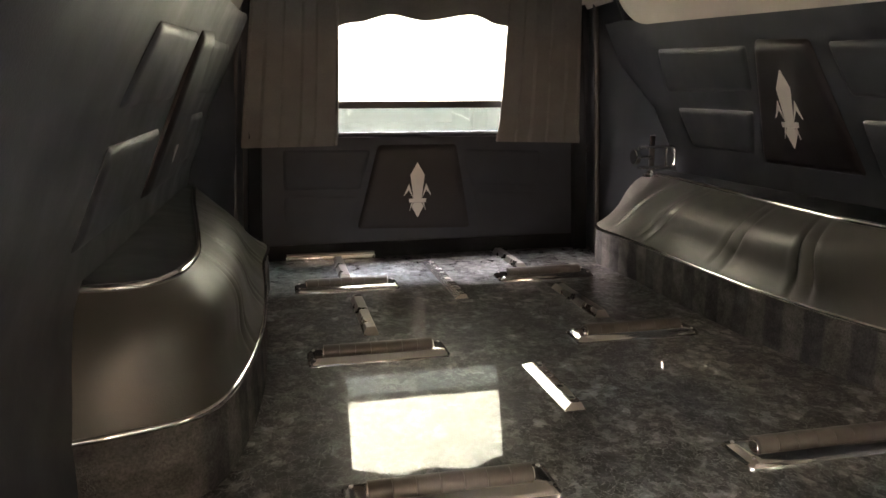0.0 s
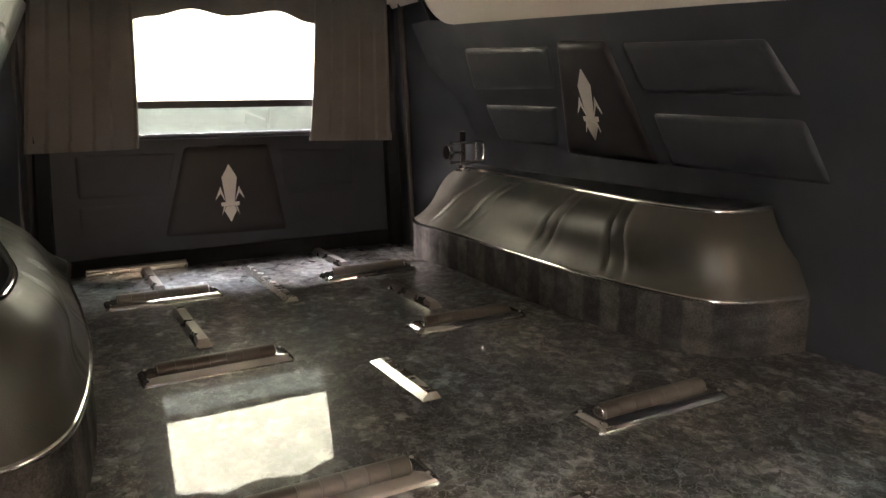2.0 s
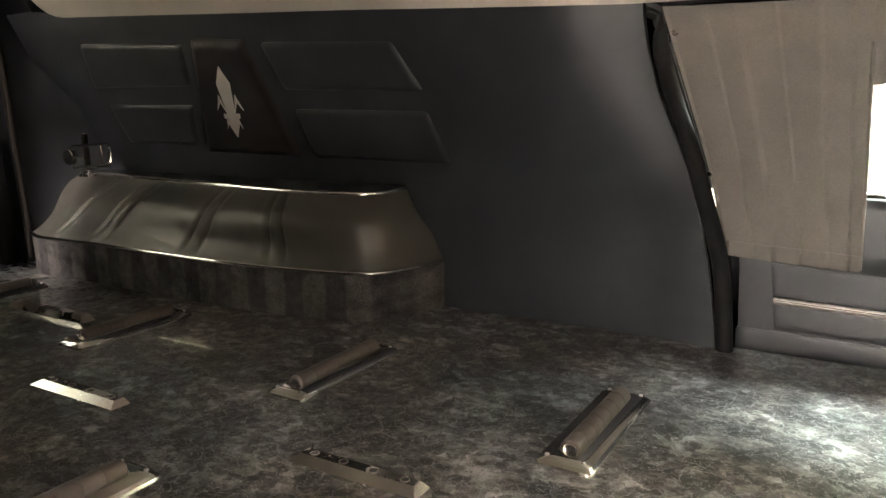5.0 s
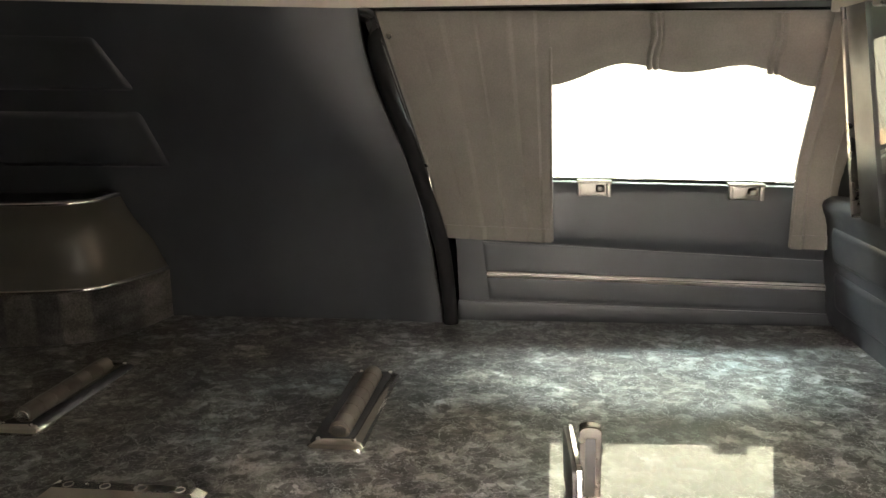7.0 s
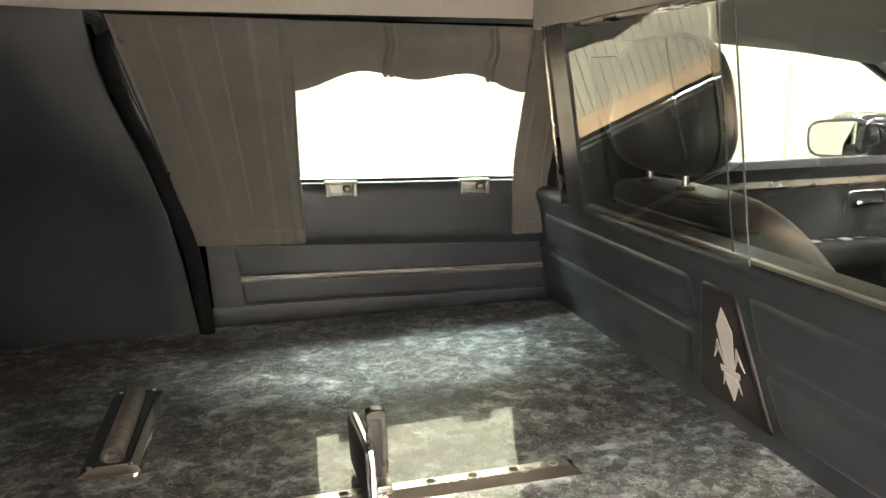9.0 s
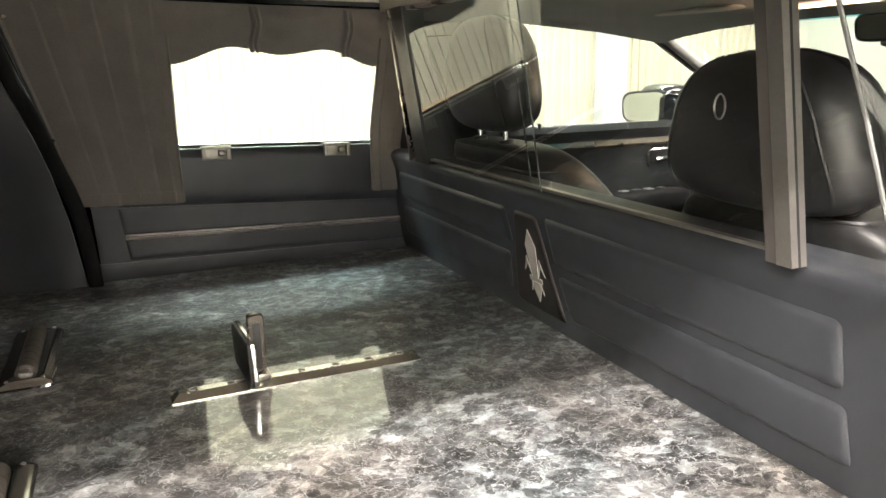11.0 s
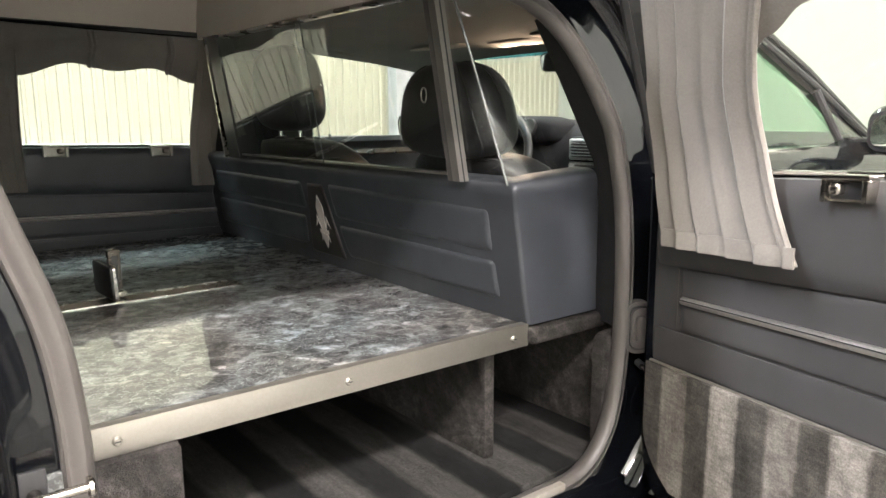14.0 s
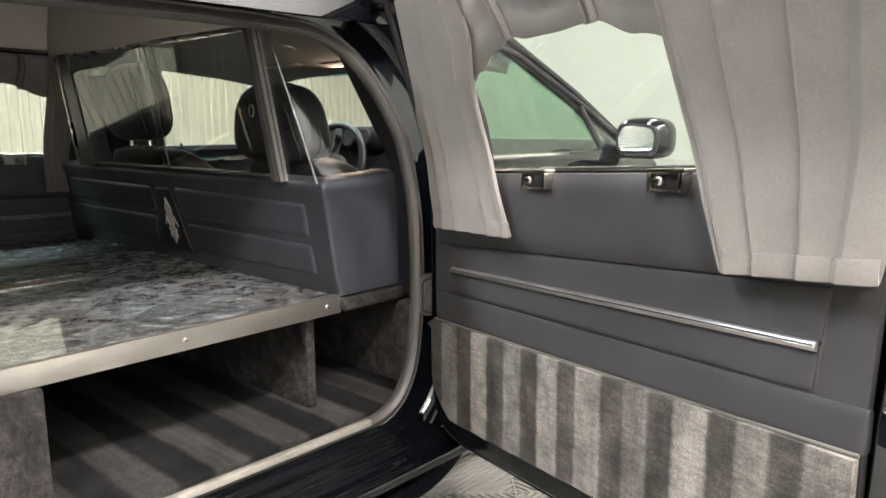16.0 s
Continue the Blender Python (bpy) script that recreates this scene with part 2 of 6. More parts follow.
def striped_carpet(name, axis, pitch, lo=0.035, hi=0.13, phase=0.0):
    """Cut-pile carpet brushed into lighter and darker bands."""
    k = Nodes(name)
    sep = k.t.nodes.new("ShaderNodeSeparateXYZ")
    wob = k.t.nodes.new("ShaderNodeMix")
    wob.data_type = "VECTOR"
    wob.inputs[0].default_value = 0.02
    wn = k.add("ShaderNodeTexNoise", Scale=14.0, Detail=6.0)
    k.link(k.co.outputs["Object"], wn.inputs["Vector"])
    k.link(k.co.outputs["Object"], wob.inputs[4])
    k.link(wn.outputs["Color"], wob.inputs[5])
    k.link(wob.outputs[1], sep.inputs[0])
    mul = k.t.nodes.new("ShaderNodeMath")
    mul.operation = "MULTIPLY_ADD"
    mul.inputs[1].default_value = 2 * math.pi / pitch
    mul.inputs[2].default_value = phase
    k.link(sep.outputs[axis], mul.inputs[0])
    sn = k.t.nodes.new("ShaderNodeMath")
    sn.operation = "SINE"
    k.link(mul.outputs[0], sn.inputs[0])
    half = k.t.nodes.new("ShaderNodeMath")
    half.operation = "MULTIPLY_ADD"
    half.inputs[1].default_value = 0.5
    half.inputs[2].default_value = 0.5
    k.link(sn.outputs[0], half.inputs[0])
    band = k.ramp(half.outputs[0], [(0.36, (lo, lo, lo * 1.02)), (0.60, (hi, hi * 0.96, hi * 0.9))])
    pile = k.ramp(k.noise(260, 4, 0.7), [(0.3, 0.55), (0.7, 1.35)])
    blot = k.ramp(k.noise(11, 6, 0.65), [(0.3, 0.65), (0.7, 1.2)])
    streak = k.ramp(k.noise(22, 6, 0.7, 0.0, k.mapped((1, 1, 0.16) if axis == 0 else (0.16, 1, 1))), [(0.36, 0.62), (0.64, 1.3)])
    band = k.mix(k.ramp(k.noise(5.0, 3, 0.5), [(0.42, 0.0), (0.64, 0.30)]), band, (lo * 2.2, lo * 2.15, lo * 2.1))
    col = k.mix(1.0, k.mix(1.0, k.mix(1.0, band, pile, "MULTIPLY"), blot, "MULTIPLY"), streak, "MULTIPLY")
    return k.set(Base_Color=col, Roughness=0.95, Specular_IOR_Level=0.1, Normal=k.bump(k.noise(420, 3, 0.7), 0.8, 0.003))


def trodden_carpet(name, c):
    """Plain cut-pile carpet with smudged, flattened and brushed places."""
    k = Nodes(name)
    smudge = k.ramp(k.noise(6.5, 6, 0.66, 1.2), [(0.34, 0.45), (0.52, 0.95), (0.68, 2.1)])
    clump = k.ramp(k.noise(55, 5, 0.72), [(0.32, 0.62), (0.68, 1.45)])
    pile = k.ramp(k.noise(300, 4, 0.75), [(0.3, 0.55), (0.7, 1.45)])
    col = k.mix(1.0, k.mix(1.0, k.mix(1.0, c, smudge, "MULTIPLY"), clump, "MULTIPLY"), pile, "MULTIPLY")
    return k.set(Base_Color=col, Roughness=0.96, Specular_IOR_Level=0.08, Normal=k.bump(k.noise(380, 3, 0.7), 0.9, 0.003, k.bump(k.noise(70, 4, 0.7), 0.5, 0.006)))


def brushed_carpet(name, direction, edges, lo, hi):
    """Cut-pile carpet brushed into bands; edges: where each pale band begins and ends along a direction, and how pale it is."""
    k = Nodes(name)
    wn = k.add("ShaderNodeTexNoise", Scale=30.0, Detail=6.0, Roughness=0.7)
    k.link(k.co.outputs["Object"], wn.inputs["Vector"])
    wob = k.t.nodes.new("ShaderNodeVectorMath")
    wob.operation = "MULTIPLY_ADD"
    wob.inputs[1].default_value = (0.012, 0.012, 0.0)
    k.link(wn.outputs["Color"], wob.inputs[0])
    k.link(k.co.outputs["Object"], wob.inputs[2])
    dot = k.t.nodes.new("ShaderNodeVectorMath")
    dot.operation = "DOT_PRODUCT"
    dot.inputs[1].default_value = direction
    k.link(wob.outputs[0], dot.inputs[0])
    a, b = edges[0][0] - 0.05, edges[-1][1] + 0.05
    unit = k.t.nodes.new("ShaderNodeMapRange")
    unit.inputs["From Min"].default_value, unit.inputs["From Max"].default_value = a, b
    k.link(dot.outputs["Value"], unit.inputs["Value"])
    stops = []
    for p, q, pale in edges:
        u, w = (p - a) / (b - a), (q - a) / (b - a)
        top = lo + (hi - lo) * pale
        stops += [(u - 0.003, lo), (u + 0.003, top), (w - 0.003, top), (w + 0.003, lo)]
    dark = k.ramp(k.noise(16, 5, 0.6), [(0.35, 0.75), (0.65, 1.25)])
    band = None
    for half in (stops[:16], stops[16:]):
        r = k.ramp(unit.outputs[0], half)
        band = r if band is None else k.mix(1.0, band, r, "LIGHTEN")
    pile = k.ramp(k.noise(300, 4, 0.75), [(0.3, 0.62), (0.7, 1.35)])
    streak = k.ramp(k.noise(26, 6, 0.72, 0.0, k.mapped((1, 1, 0.22))), [(0.36, 0.74), (0.64, 1.22)])
    nap = k.ramp(k.noise(90, 5, 0.7, 0.0, k.mapped((0.35, 0.35, 1.6))), [(0.34, 0.78), (0.66, 1.22)])
    worn = k.ramp(k.noise(7.0, 4, 0.6), [(0.45, 0.0), (0.66, 0.35)])
    col = k.mix(worn, band, (lo * 2.1, lo * 2.05, lo * 2.0))
    for f in (pile, streak, nap, dark):
        col = k.mix(1.0, col, f, "MULTIPLY")
    col = k.mix(1.0, col, (1.0, 0.925, 0.83), "MULTIPLY")
    return k.set(Base_Color=col, Roughness=0.95, Specular_IOR_Level=0.08, Normal=k.bump(k.noise(420, 3, 0.7), 0.9, 0.003, k.bump(k.noise(60, 4, 0.7), 0.35, 0.004)))


def fabric(name, c):
    k = Nodes(name)
    w1 = k.add("ShaderNodeTexWave", Scale=420.0, Distortion=1.0)
    w1.bands_direction = "Z"
    k.link(k.co.outputs["Object"], w1.inputs["Vector"])
    col = k.ramp(k.noise(14, 6), [(0.3, tuple(x * 0.86 for x in c)), (0.7, tuple(min(1, x * 1.1) for x in c))])
    col = k.mix(0.3, col, k.ramp(k.noise(300, 2), [(0.3, tuple(x * 0.7 for x in c)), (0.7, tuple(x * 1.25 for x in c))]))
    m = k.set(Base_Color=col, Roughness=0.9, Sheen_Weight=0.2, Normal=k.bump(w1.outputs["Fac"], 0.12, 0.0005))
    tr = k.t.nodes.new("ShaderNodeBsdfTranslucent")
    k.link(col, tr.inputs[0])
    mx = k.t.nodes.new("ShaderNodeMixShader")
    mx.inputs[0].default_value = 0.035
    k.link(k.p.outputs[0], mx.inputs[1])
    k.link(tr.outputs[0], mx.inputs[2])
    k.link(mx.outputs[0], k.t.nodes["Material Output"].inputs[0])
    return m


def glazing(name, tint=(1, 1, 1), gloss=0.0):
    """Clear sheet glass: light goes through, with the reflection that its angle gives."""
    k = Nodes(name)
    tr = k.t.nodes.new("ShaderNodeBsdfTransparent")
    tr.inputs[0].default_value = (*tint, 1)
    gl = k.t.nodes.new("ShaderNodeBsdfGlossy")
    gl.inputs["Roughness"].default_value = 0.01
    lw = k.add("ShaderNodeLayerWeight", Blend=0.5)
    pw = k.t.nodes.new("ShaderNodeMath")
    pw.operation = "POWER"
    pw.inputs[1].default_value = 3.5
    k.link(lw.outputs["Facing"], pw.inputs[0])
    ma = k.t.nodes.new("ShaderNodeMath")
    ma.operation = "MULTIPLY_ADD"
    ma.inputs[1].default_value, ma.inputs[2].default_value = 0.92, 0.08
    k.link(pw.outputs[0], ma.inputs[0])
    mx = k.t.nodes.new("ShaderNodeMixShader")
    k.link(ma.outputs[0], mx.inputs[0])
    k.link(tr.outputs[0], mx.inputs[1])
    k.link(gl.outputs[0], mx.inputs[2])
    k.link(mx.outputs[0], k.t.nodes["Material Output"].inputs[0])
    return k.m


def glowing(name, c, strength):
    k = Nodes(name)
    return k.set(Base_Color=(0.8, 0.8, 0.8), Emission_Color=c, Emission_Strength=strength)


DECK = laminate()
VINYL = leather("black_vinyl", (0.027, 0.030, 0.035), 0.42, 0.42)
# darker copy of the black vinyl: the tailgate's weaker light is put into its colour
VINYL_REAR = leather("darkened_vinyl", (0.021, 0.024, 0.029), 0.45, 0.35)
VINYL_DOOR = leather("charcoal_vinyl", (0.038, 0.037, 0.038), 0.46)
VINYL_BROWN = leather("dark_brown_vinyl", (0.014, 0.0105, 0.0100), 0.42, 0.35)
VINYL_HOUSING = leather("housing_vinyl", (0.046, 0.045, 0.038), 0.39, 0.5)
SEAT_LEATHER = leather("seat_leather", (0.013, 0.013, 0.014), 0.42)
HEADLINER = surface("headliner_cloth", (0.52, 0.47, 0.41), 0.92, grain=500, bump=0.3, vary=0.06)
VISOR_CLOTH = surface("beige_visor_vinyl", (0.30, 0.275, 0.235), 0.7, grain=400, bump=0.15, vary=0.1)
ROOF_CLOTH = surface("cab_roof_cloth", (0.17, 0.17, 0.16), 0.92, grain=500, bump=0.3, vary=0.08)
CHROME = surface("chrome", (0.78, 0.77, 0.75), 0.10, 1.0, grain=90, bump=0.02, vary=0.08, rvary=0.06)
RAIL_CHROME = surface("satin_chrome", (0.74, 0.72, 0.69), 0.25, 1.0, grain=120, bump=0.03, vary=0.1, rvary=0.06)
DOOR_RAIL = surface("brushed_door_rail", (0.74, 0.71, 0.68), 0.37, 1.0, grain=120, bump=0.02, vary=0.06, rvary=0.04)
STEEL = surface("dull_steel", (0.52, 0.50, 0.48), 0.28, 1.0, grain=160, bump=0.05, vary=0.15, rvary=0.1)
CLIP = surface("clip_chrome", (0.44, 0.41, 0.375), 0.20, 1.0, grain=120, bump=0.04, vary=0.15, rvary=0.08)
# same metal as CLIP; the far clips' dimmer light is put into its colour
DIM_CLIP = surface("dimmed_clip_chrome", (0.20, 0.19, 0.17), 0.40, 0.9, grain=120, bump=0.06, vary=0.2)
GUNMETAL_DARK = surface("dark_gunmetal", (0.10, 0.09, 0.08), 0.30, 1.0, grain=160, bump=0.05, vary=0.2, rvary=0.1)
GUNMETAL = surface("worn_gunmetal", (0.36, 0.335, 0.305), 0.30, 1.0, grain=160, bump=0.05, vary=0.2, rvary=0.1)
ALU = surface("aluminium_trim", (0.30, 0.285, 0.255), 0.36, 0.85, grain=240, bump=0.06, vary=0.12, rvary=0.08)
POST_ALU = surface("dull_post_aluminium", (0.21, 0.20, 0.185), 0.38, 0.75, grain=240, bump=0.06, vary=0.15)
SILL_ALU = surface("worn_sill_aluminium", (0.30, 0.28, 0.245), 0.5, 0.5, grain=120, bump=0.1, vary=0.2, blotch=14)
RUBBER = surface("roller_rubber", (0.075, 0.066, 0.056), 0.40, grain=180, bump=0.1)
SEAL = surface("rubber_seal", (0.056, 0.051, 0.047), 0.46, grain=220, bump=0.1, vary=0.15)
BLACK_TRIM = surface("black_plastic_trim", (0.012, 0.012, 0.013), 0.40, grain=260, bump=0.1)
BLACK_MATT = surface("black_foam_rubber", (0.010, 0.010, 0.011), 0.85, grain=260, bump=0.2, Specular_IOR_Level=0.2)
PAINT = surface("black_car_paint", (0.0021, 0.0025, 0.0034), 0.10, grain=30, bump=0.001, rvary=0.02, Specular_IOR_Level=0.1, Coat_Weight=1.0, Coat_Roughness=0.045)
SILVER = surface("silver_embroidery", (0.62, 0.58, 0.54), 0.42, 0.35, grain=600, bump=0.4, vary=0.12)
CURTAIN = fabric("grey_curtain_cloth", (0.160, 0.146, 0.130))
CARPET = trodden_carpet("grey_carpet", (0.031, 0.0285, 0.027))
CARPET_FLOOR = striped_carpet("striped_floor_carpet", 1, 0.150, 0.0075, 0.040)
DOOR_BANDS = [(0.221, 0.286, 0.55), (0.343, 0.403, 1.0), (0.463, 0.519, 0.6), (0.572, 0.629, 1.0), (0.678, 0.741, 1.0), (0.793, 0.845, 0.6), (0.896, 0.957, 1.15), (1.004, 1.055, 0.6), (1.104, 1.20, 0.8)]
CARPET_DOOR = brushed_carpet("striped_door_carpet", (-0.9557, 0.2937, 0.0), [(a - 0.65, b - 0.65, c) for a, b, c in DOOR_BANDS], 0.056, 0.215)
CARPET_SIDE = striped_carpet("striped_side_carpet", 1, 0.105, 0.050, 0.088)
GLASS = glazing("clear_glass", (0.97, 0.985, 0.975))
GLASS_TINT = glazing("green_tinted_glass", (0.36, 0.66, 0.44))
GLASS_BAND = glazing("blue_shade_band", (0.08, 0.42, 0.58))
GLASS_GREY = glazing("grey_lower_glass", (0.30, 0.33, 0.35))
ACRYLIC = surface("acrylic_edge", (0.07, 0.08, 0.078), 0.25, grain=50, bump=0.02)
GLUED_EDGE = surface("glued_glass_edge", (0.20, 0.205, 0.20), 0.18, 0.5, grain=60, bump=0.03, vary=0.3, blotch=25)
MIRROR = surface("mirror_glass", (0.56, 0.60, 0.57), 0.03, 1.0, bump=0.0, vary=0.02, rvary=0.01)
WOOD = surface("dark_wood_trim", (0.045, 0.030, 0.020), 0.18, grain=60, bump=0.02, vary=0.5, blotch=20, Coat_Weight=0.6)
DASH = leather("dash_plastic", (0.012, 0.012, 0.013), 0.72, 0.1)
CONSOLE = surface("silver_console_plastic", (0.34, 0.35, 0.35), 0.32, 0.3, grain=200, bump=0.03, vary=0.1)
SCREEN = surface("radio_screen", (0.015, 0.03, 0.04), 0.08, grain=200, bump=0.0, Coat_Weight=0.6)
GREY_PLASTIC = surface("grey_plastic", (0.30, 0.30, 0.30), 0.45, grain=200, bump=0.05)
WHEEL_GREY = surface("grey_wheel_plastic", (0.10, 0.10, 0.10), 0.55, grain=200, bump=0.05)
CLADDING = surface("cream_cladding", (0.285, 0.285, 0.215), 0.55, grain=40, bump=0.03, vary=0.05, blotch=1.3)
SAGE = surface("pale_green_wall", (0.255, 0.272, 0.228), 0.7, grain=60, bump=0.05, vary=0.06, blotch=0.8)
BEIGE = surface("cream_end_wall", (0.21, 0.208, 0.160), 0.7, grain=60, bump=0.05, vary=0.06, blotch=0.9)
TAN_BOARD = surface("tan_base_board", (0.42, 0.30, 0.17), 0.55, grain=60, bump=0.1, vary=0.2, blotch=5)
PLASTER = surface("white_workshop_wall", (0.80, 0.81, 0.77), 0.7, grain=60, bump=0.05, vary=0.05, blotch=1.1)
POST = surface("grey_steel_post", (0.30, 0.31, 0.31), 0.5, grain=60, bump=0.05)
TILE = surface("pvc_floor_tile", (0.150, 0.146, 0.130), 0.5, grain=120, bump=0.1, vary=0.2, blotch=9)
CEILING = surface("workshop_ceiling_sheet", (0.70, 0.71, 0.68), 0.7, grain=40, bump=0.03, vary=0.05, blotch=1.2)
LED = glowing("led_panel", (1.0, 0.98, 0.92), 8.0)
WARM_LAMP = glowing("warm_lamp_lens", (1.0, 0.62, 0.30), 0.25)


# ---- workshop round the vehicle ----
X0, X1, Y0, Y1, TOP = -4.6, 4.6, -5.6, 6.2, 4.4
tile_base = bmesh.new()
bmesh.ops.create_grid(tile_base, x_segments=1, y_segments=1, size=1)
for v in tile_base.verts:
    v.co = Vector((X0 - 0.1 if v.co.x < 0 else X1 + 0.1, Y0 - 0.1 if v.co.y < 0 else Y1 + 0.1, GROUND - 0.018))
solid("ground", tile_base, TILE, "grey ribbed interlocking workshop floor tiles", "floor", "structure")


def floor_tile(size=0.4, pitch=0.019):
    """One ribbed tile: a thin plate with ribs along each of its four edges, square within square."""
    bm = box(-size / 2 + 0.001, size / 2 - 0.001, -size / 2 + 0.001, size / 2 - 0.001, -0.018, -0.014, 0)
    out = [bm]
    n = int(size / 2 / pitch)
    for i in range(n):
        d = size / 2 - 0.004 - i * pitch
        if d < 0.02:
            break
        for k in range(4):
            r = loft([[(-d + e, -d + w, z) for w, z in ((0.0, -0.015), (0.001, 0), (0.0095, 0), (0.0105, -0.015))] for e in (0.012, 2 * d - 0.012)], caps=True)
            r.transform(Matrix.Rotation(math.pi / 2 * k, 4, "Z"))
            out.append(r)
    for k in range(2):
        r = loft([[(-size * 0.68, w, z) for w, z in ((-0.004, -0.015), (-0.003, 0.0004), (0.003, 0.0004), (0.004, -0.015))], [(size * 0.68, w, z) for w, z in ((-0.004, -0.015), (-0.003, 0.0004), (0.003, 0.0004), (0.004, -0.015))]], caps=True)
        r.transform(Matrix.Rotation(math.pi / 4 + math.pi / 2 * k, 4, "Z"))
        out.append(r)
    return join(*out)


ground = bpy.data.objects["ground"]
tile_mesh = finish(floor_tile(), "tile", TILE)
for ix in range(-5, 3):
    for iy in range(-6, 3):
        t = new("tile", tile_mesh)
        t.parent = ground
        t.matrix_basis = Matrix.Translation((0.12 + ix * 0.4, 0.17 + iy * 0.4, GROUND))


def cladding(a, b, z0, z1, inward, pitch=0.075, depth=0.016):
    """A wall of ribbed sheet between two corners."""
    a, b, inward = Vector(a), Vector(b), Vector(inward)
    d = (b - a)
    n = int(d.length / pitch)
    line = []
    for i in range(n):
        for f, h in ((0.0, 0), (0.55, 0), (0.65, depth), (0.9, depth)):
            line.append(a + d * ((i + f) / n) + inward * h)
    line.append(b)
    return thick(loft([[Vector((p.x, p.y, z0)) for p in line], [Vector((p.x, p.y, z1)) for p in line]]), 0.05)


solid("wall_east", cladding((X1, Y0, 0), (X1, Y1, 0), GROUND, TOP, (-1, 0, 0)), CLADDING, "cream ribbed sheet metal workshop wall", "wall", "structure")
solid("wall_north", box(X0, X1, Y1, Y1 + 0.1, GROUND, TOP, 0), BEIGE, "plain cream workshop wall", "wall", "structure")
solid("wall_south", box(X0, X1, Y0 - 0.1, Y0, GROUND, TOP, 0), SAGE, "plain pale green-grey workshop wall", "wall", "structure")
# the west wall is out of view; its pale paint bounces fill into the vehicle
solid("wall_west", box(X0 - 0.1, X0, Y0, Y1, GROUND, TOP, 0), PLASTER, "unseen off-white workshop wall, kept pale for fill light", "wall", "structure")
solid("ceiling", box(X0 - 0.1, X1 + 0.1, Y0 - 0.1, Y1 + 0.1, TOP, TOP + 0.1, 0), CEILING, "pale workshop ceiling", "ceiling", "structure")
solid("skirting_board", box(X1 - 0.05, X1 - 0.032, Y0 + 0.05, Y1 - 0.02, GROUND, -0.32, 0.003), TAN_BOARD, "tan base board along the cream wall", "skirting board", "structure")
for py in (-3.45, 0.6, 4.4):
    solid("steel_post", box(X1 - 0.18, X1 - 0.04, py - 0.11, py + 0.11, GROUND, TOP, 0.006), POST, "grey steel wall post beside the cream cladding", "post", group="wall posts")

for lx, ly, watts in ((-4.05, -3.2, 80), (-4.05, 0.3, 290), (-4.05, 3.6, 165), (0.5, -3.2, 34), (0.5, 0.3, 22), (0.5, 3.25, 140), (3.85, -3.4, 16), (4.2, -1.1, 90), (3.6, 3.4, 34)):
    fx = thing("ceiling_light", (lx, ly, TOP), "long white led workshop light on the ceiling", "lamp", "workshop lights")
    part("housing", box(lx - 0.32, lx + 0.32, ly - 1.15, ly + 1.15, TOP - 0.06, TOP, 0.01), GREY_PLASTIC, fx)
    part("diffuser", box(lx - 0.30, lx + 0.30, ly - 1.12, ly + 1.12, TOP - 0.075, TOP - 0.062, 0.003), LED, fx, "glowing white diffuser")
    lamp = bpy.data.lights.new("led_light", "AREA")
    lamp.shape, lamp.size, lamp.size_y, lamp.energy, lamp.color = "RECTANGLE", 0.6, 2.24, watts, (0.66, 1.0, 0.92) if lx > 3 else (0.86, 0.95, 1.0) if ly > 3 and lx > 0 else (1.0, 0.97, 0.90)
    lo = new("led_light", lamp)
    lo.matrix_basis = pose(lx, ly, TOP - 0.08)


# ---- vehicle shell ----
def wall_x(z):
    """The inner face of the far side wall by height; it leans in above the wheel housing."""
    return lerp_line([(-0.3, 1.262), (0.26, 1.268), (0.345, 1.248), (0.409, 1.216), (0.582, 1.133), (0.73, 1.062), (1.2, 0.87)], z)


def mirrored(bm):
    bm.transform(Matrix.Translation((2 * MID, 0, 0)) @ Matrix.Diagonal((-1, 1, 1, 1)))
    bmesh.ops.reverse_faces(bm, faces=bm.faces)
    return bm


SIDE_SEAL = [(-0.30, 0.340), (0.0, 0.345), (0.14, 0.364), (0.21, 0.376), (0.31, 0.402), (0.40, 0.432), (0.453, 0.452), (0.53, 0.474), (0.595, 0.484), (0.76, 0.486)]   # z, y of the door seam


def headliner_edge(y):
    return lerp_line([(-0.6, 0.628), (0.55, 0.648), (1.03, 0.676), (1.46, 0.696), (1.92, 0.720), (2.15, 0.729), (2.6, 0.74)], y)


def side_panel():
    ys = [0, 0.02, 0.045, 0.08, 0.12, 0.16, 0.20, 0.55, 0.6,  0.65, 0.8, 1.1, 1.4, 1.7, 2.0, 2.2, 2.32]
    zs = [-0.01, 0.03, 0.08, 0.16, 0.26, 0.30, 0.34, 0.40, 0.50, 0.57, 0.63, 0.70, 0.75]
    rows = []
    for z in zs:
        y0 = lerp_line(SIDE_SEAL, z) + 0.004
        edge_x = 1.252 - 0.34 * max(0.0, z - 0.36)
        row = []
        for i, yy in enumerate(ys):
            y = y0 + yy if i < 7 else max(y0 + 0.03 * i, yy)
            bow = (edge_x - wall_x(z)) * math.exp(-((y - y0) / (0.055 + 0.10 * max(0.0, z - 0.30))) ** 2) - 0.010 * math.exp(-((y - y0 - 0.06) / 0.035) ** 2) * max(0.0, 1 - z / 0.3)
            zt = min(z, headliner_edge(y) + 0.010 + (0.06 if y > 2.1 else 0.0))
            row.append((wall_x(zt) + bow, y, zt))
        rows.append(row)
    return rows


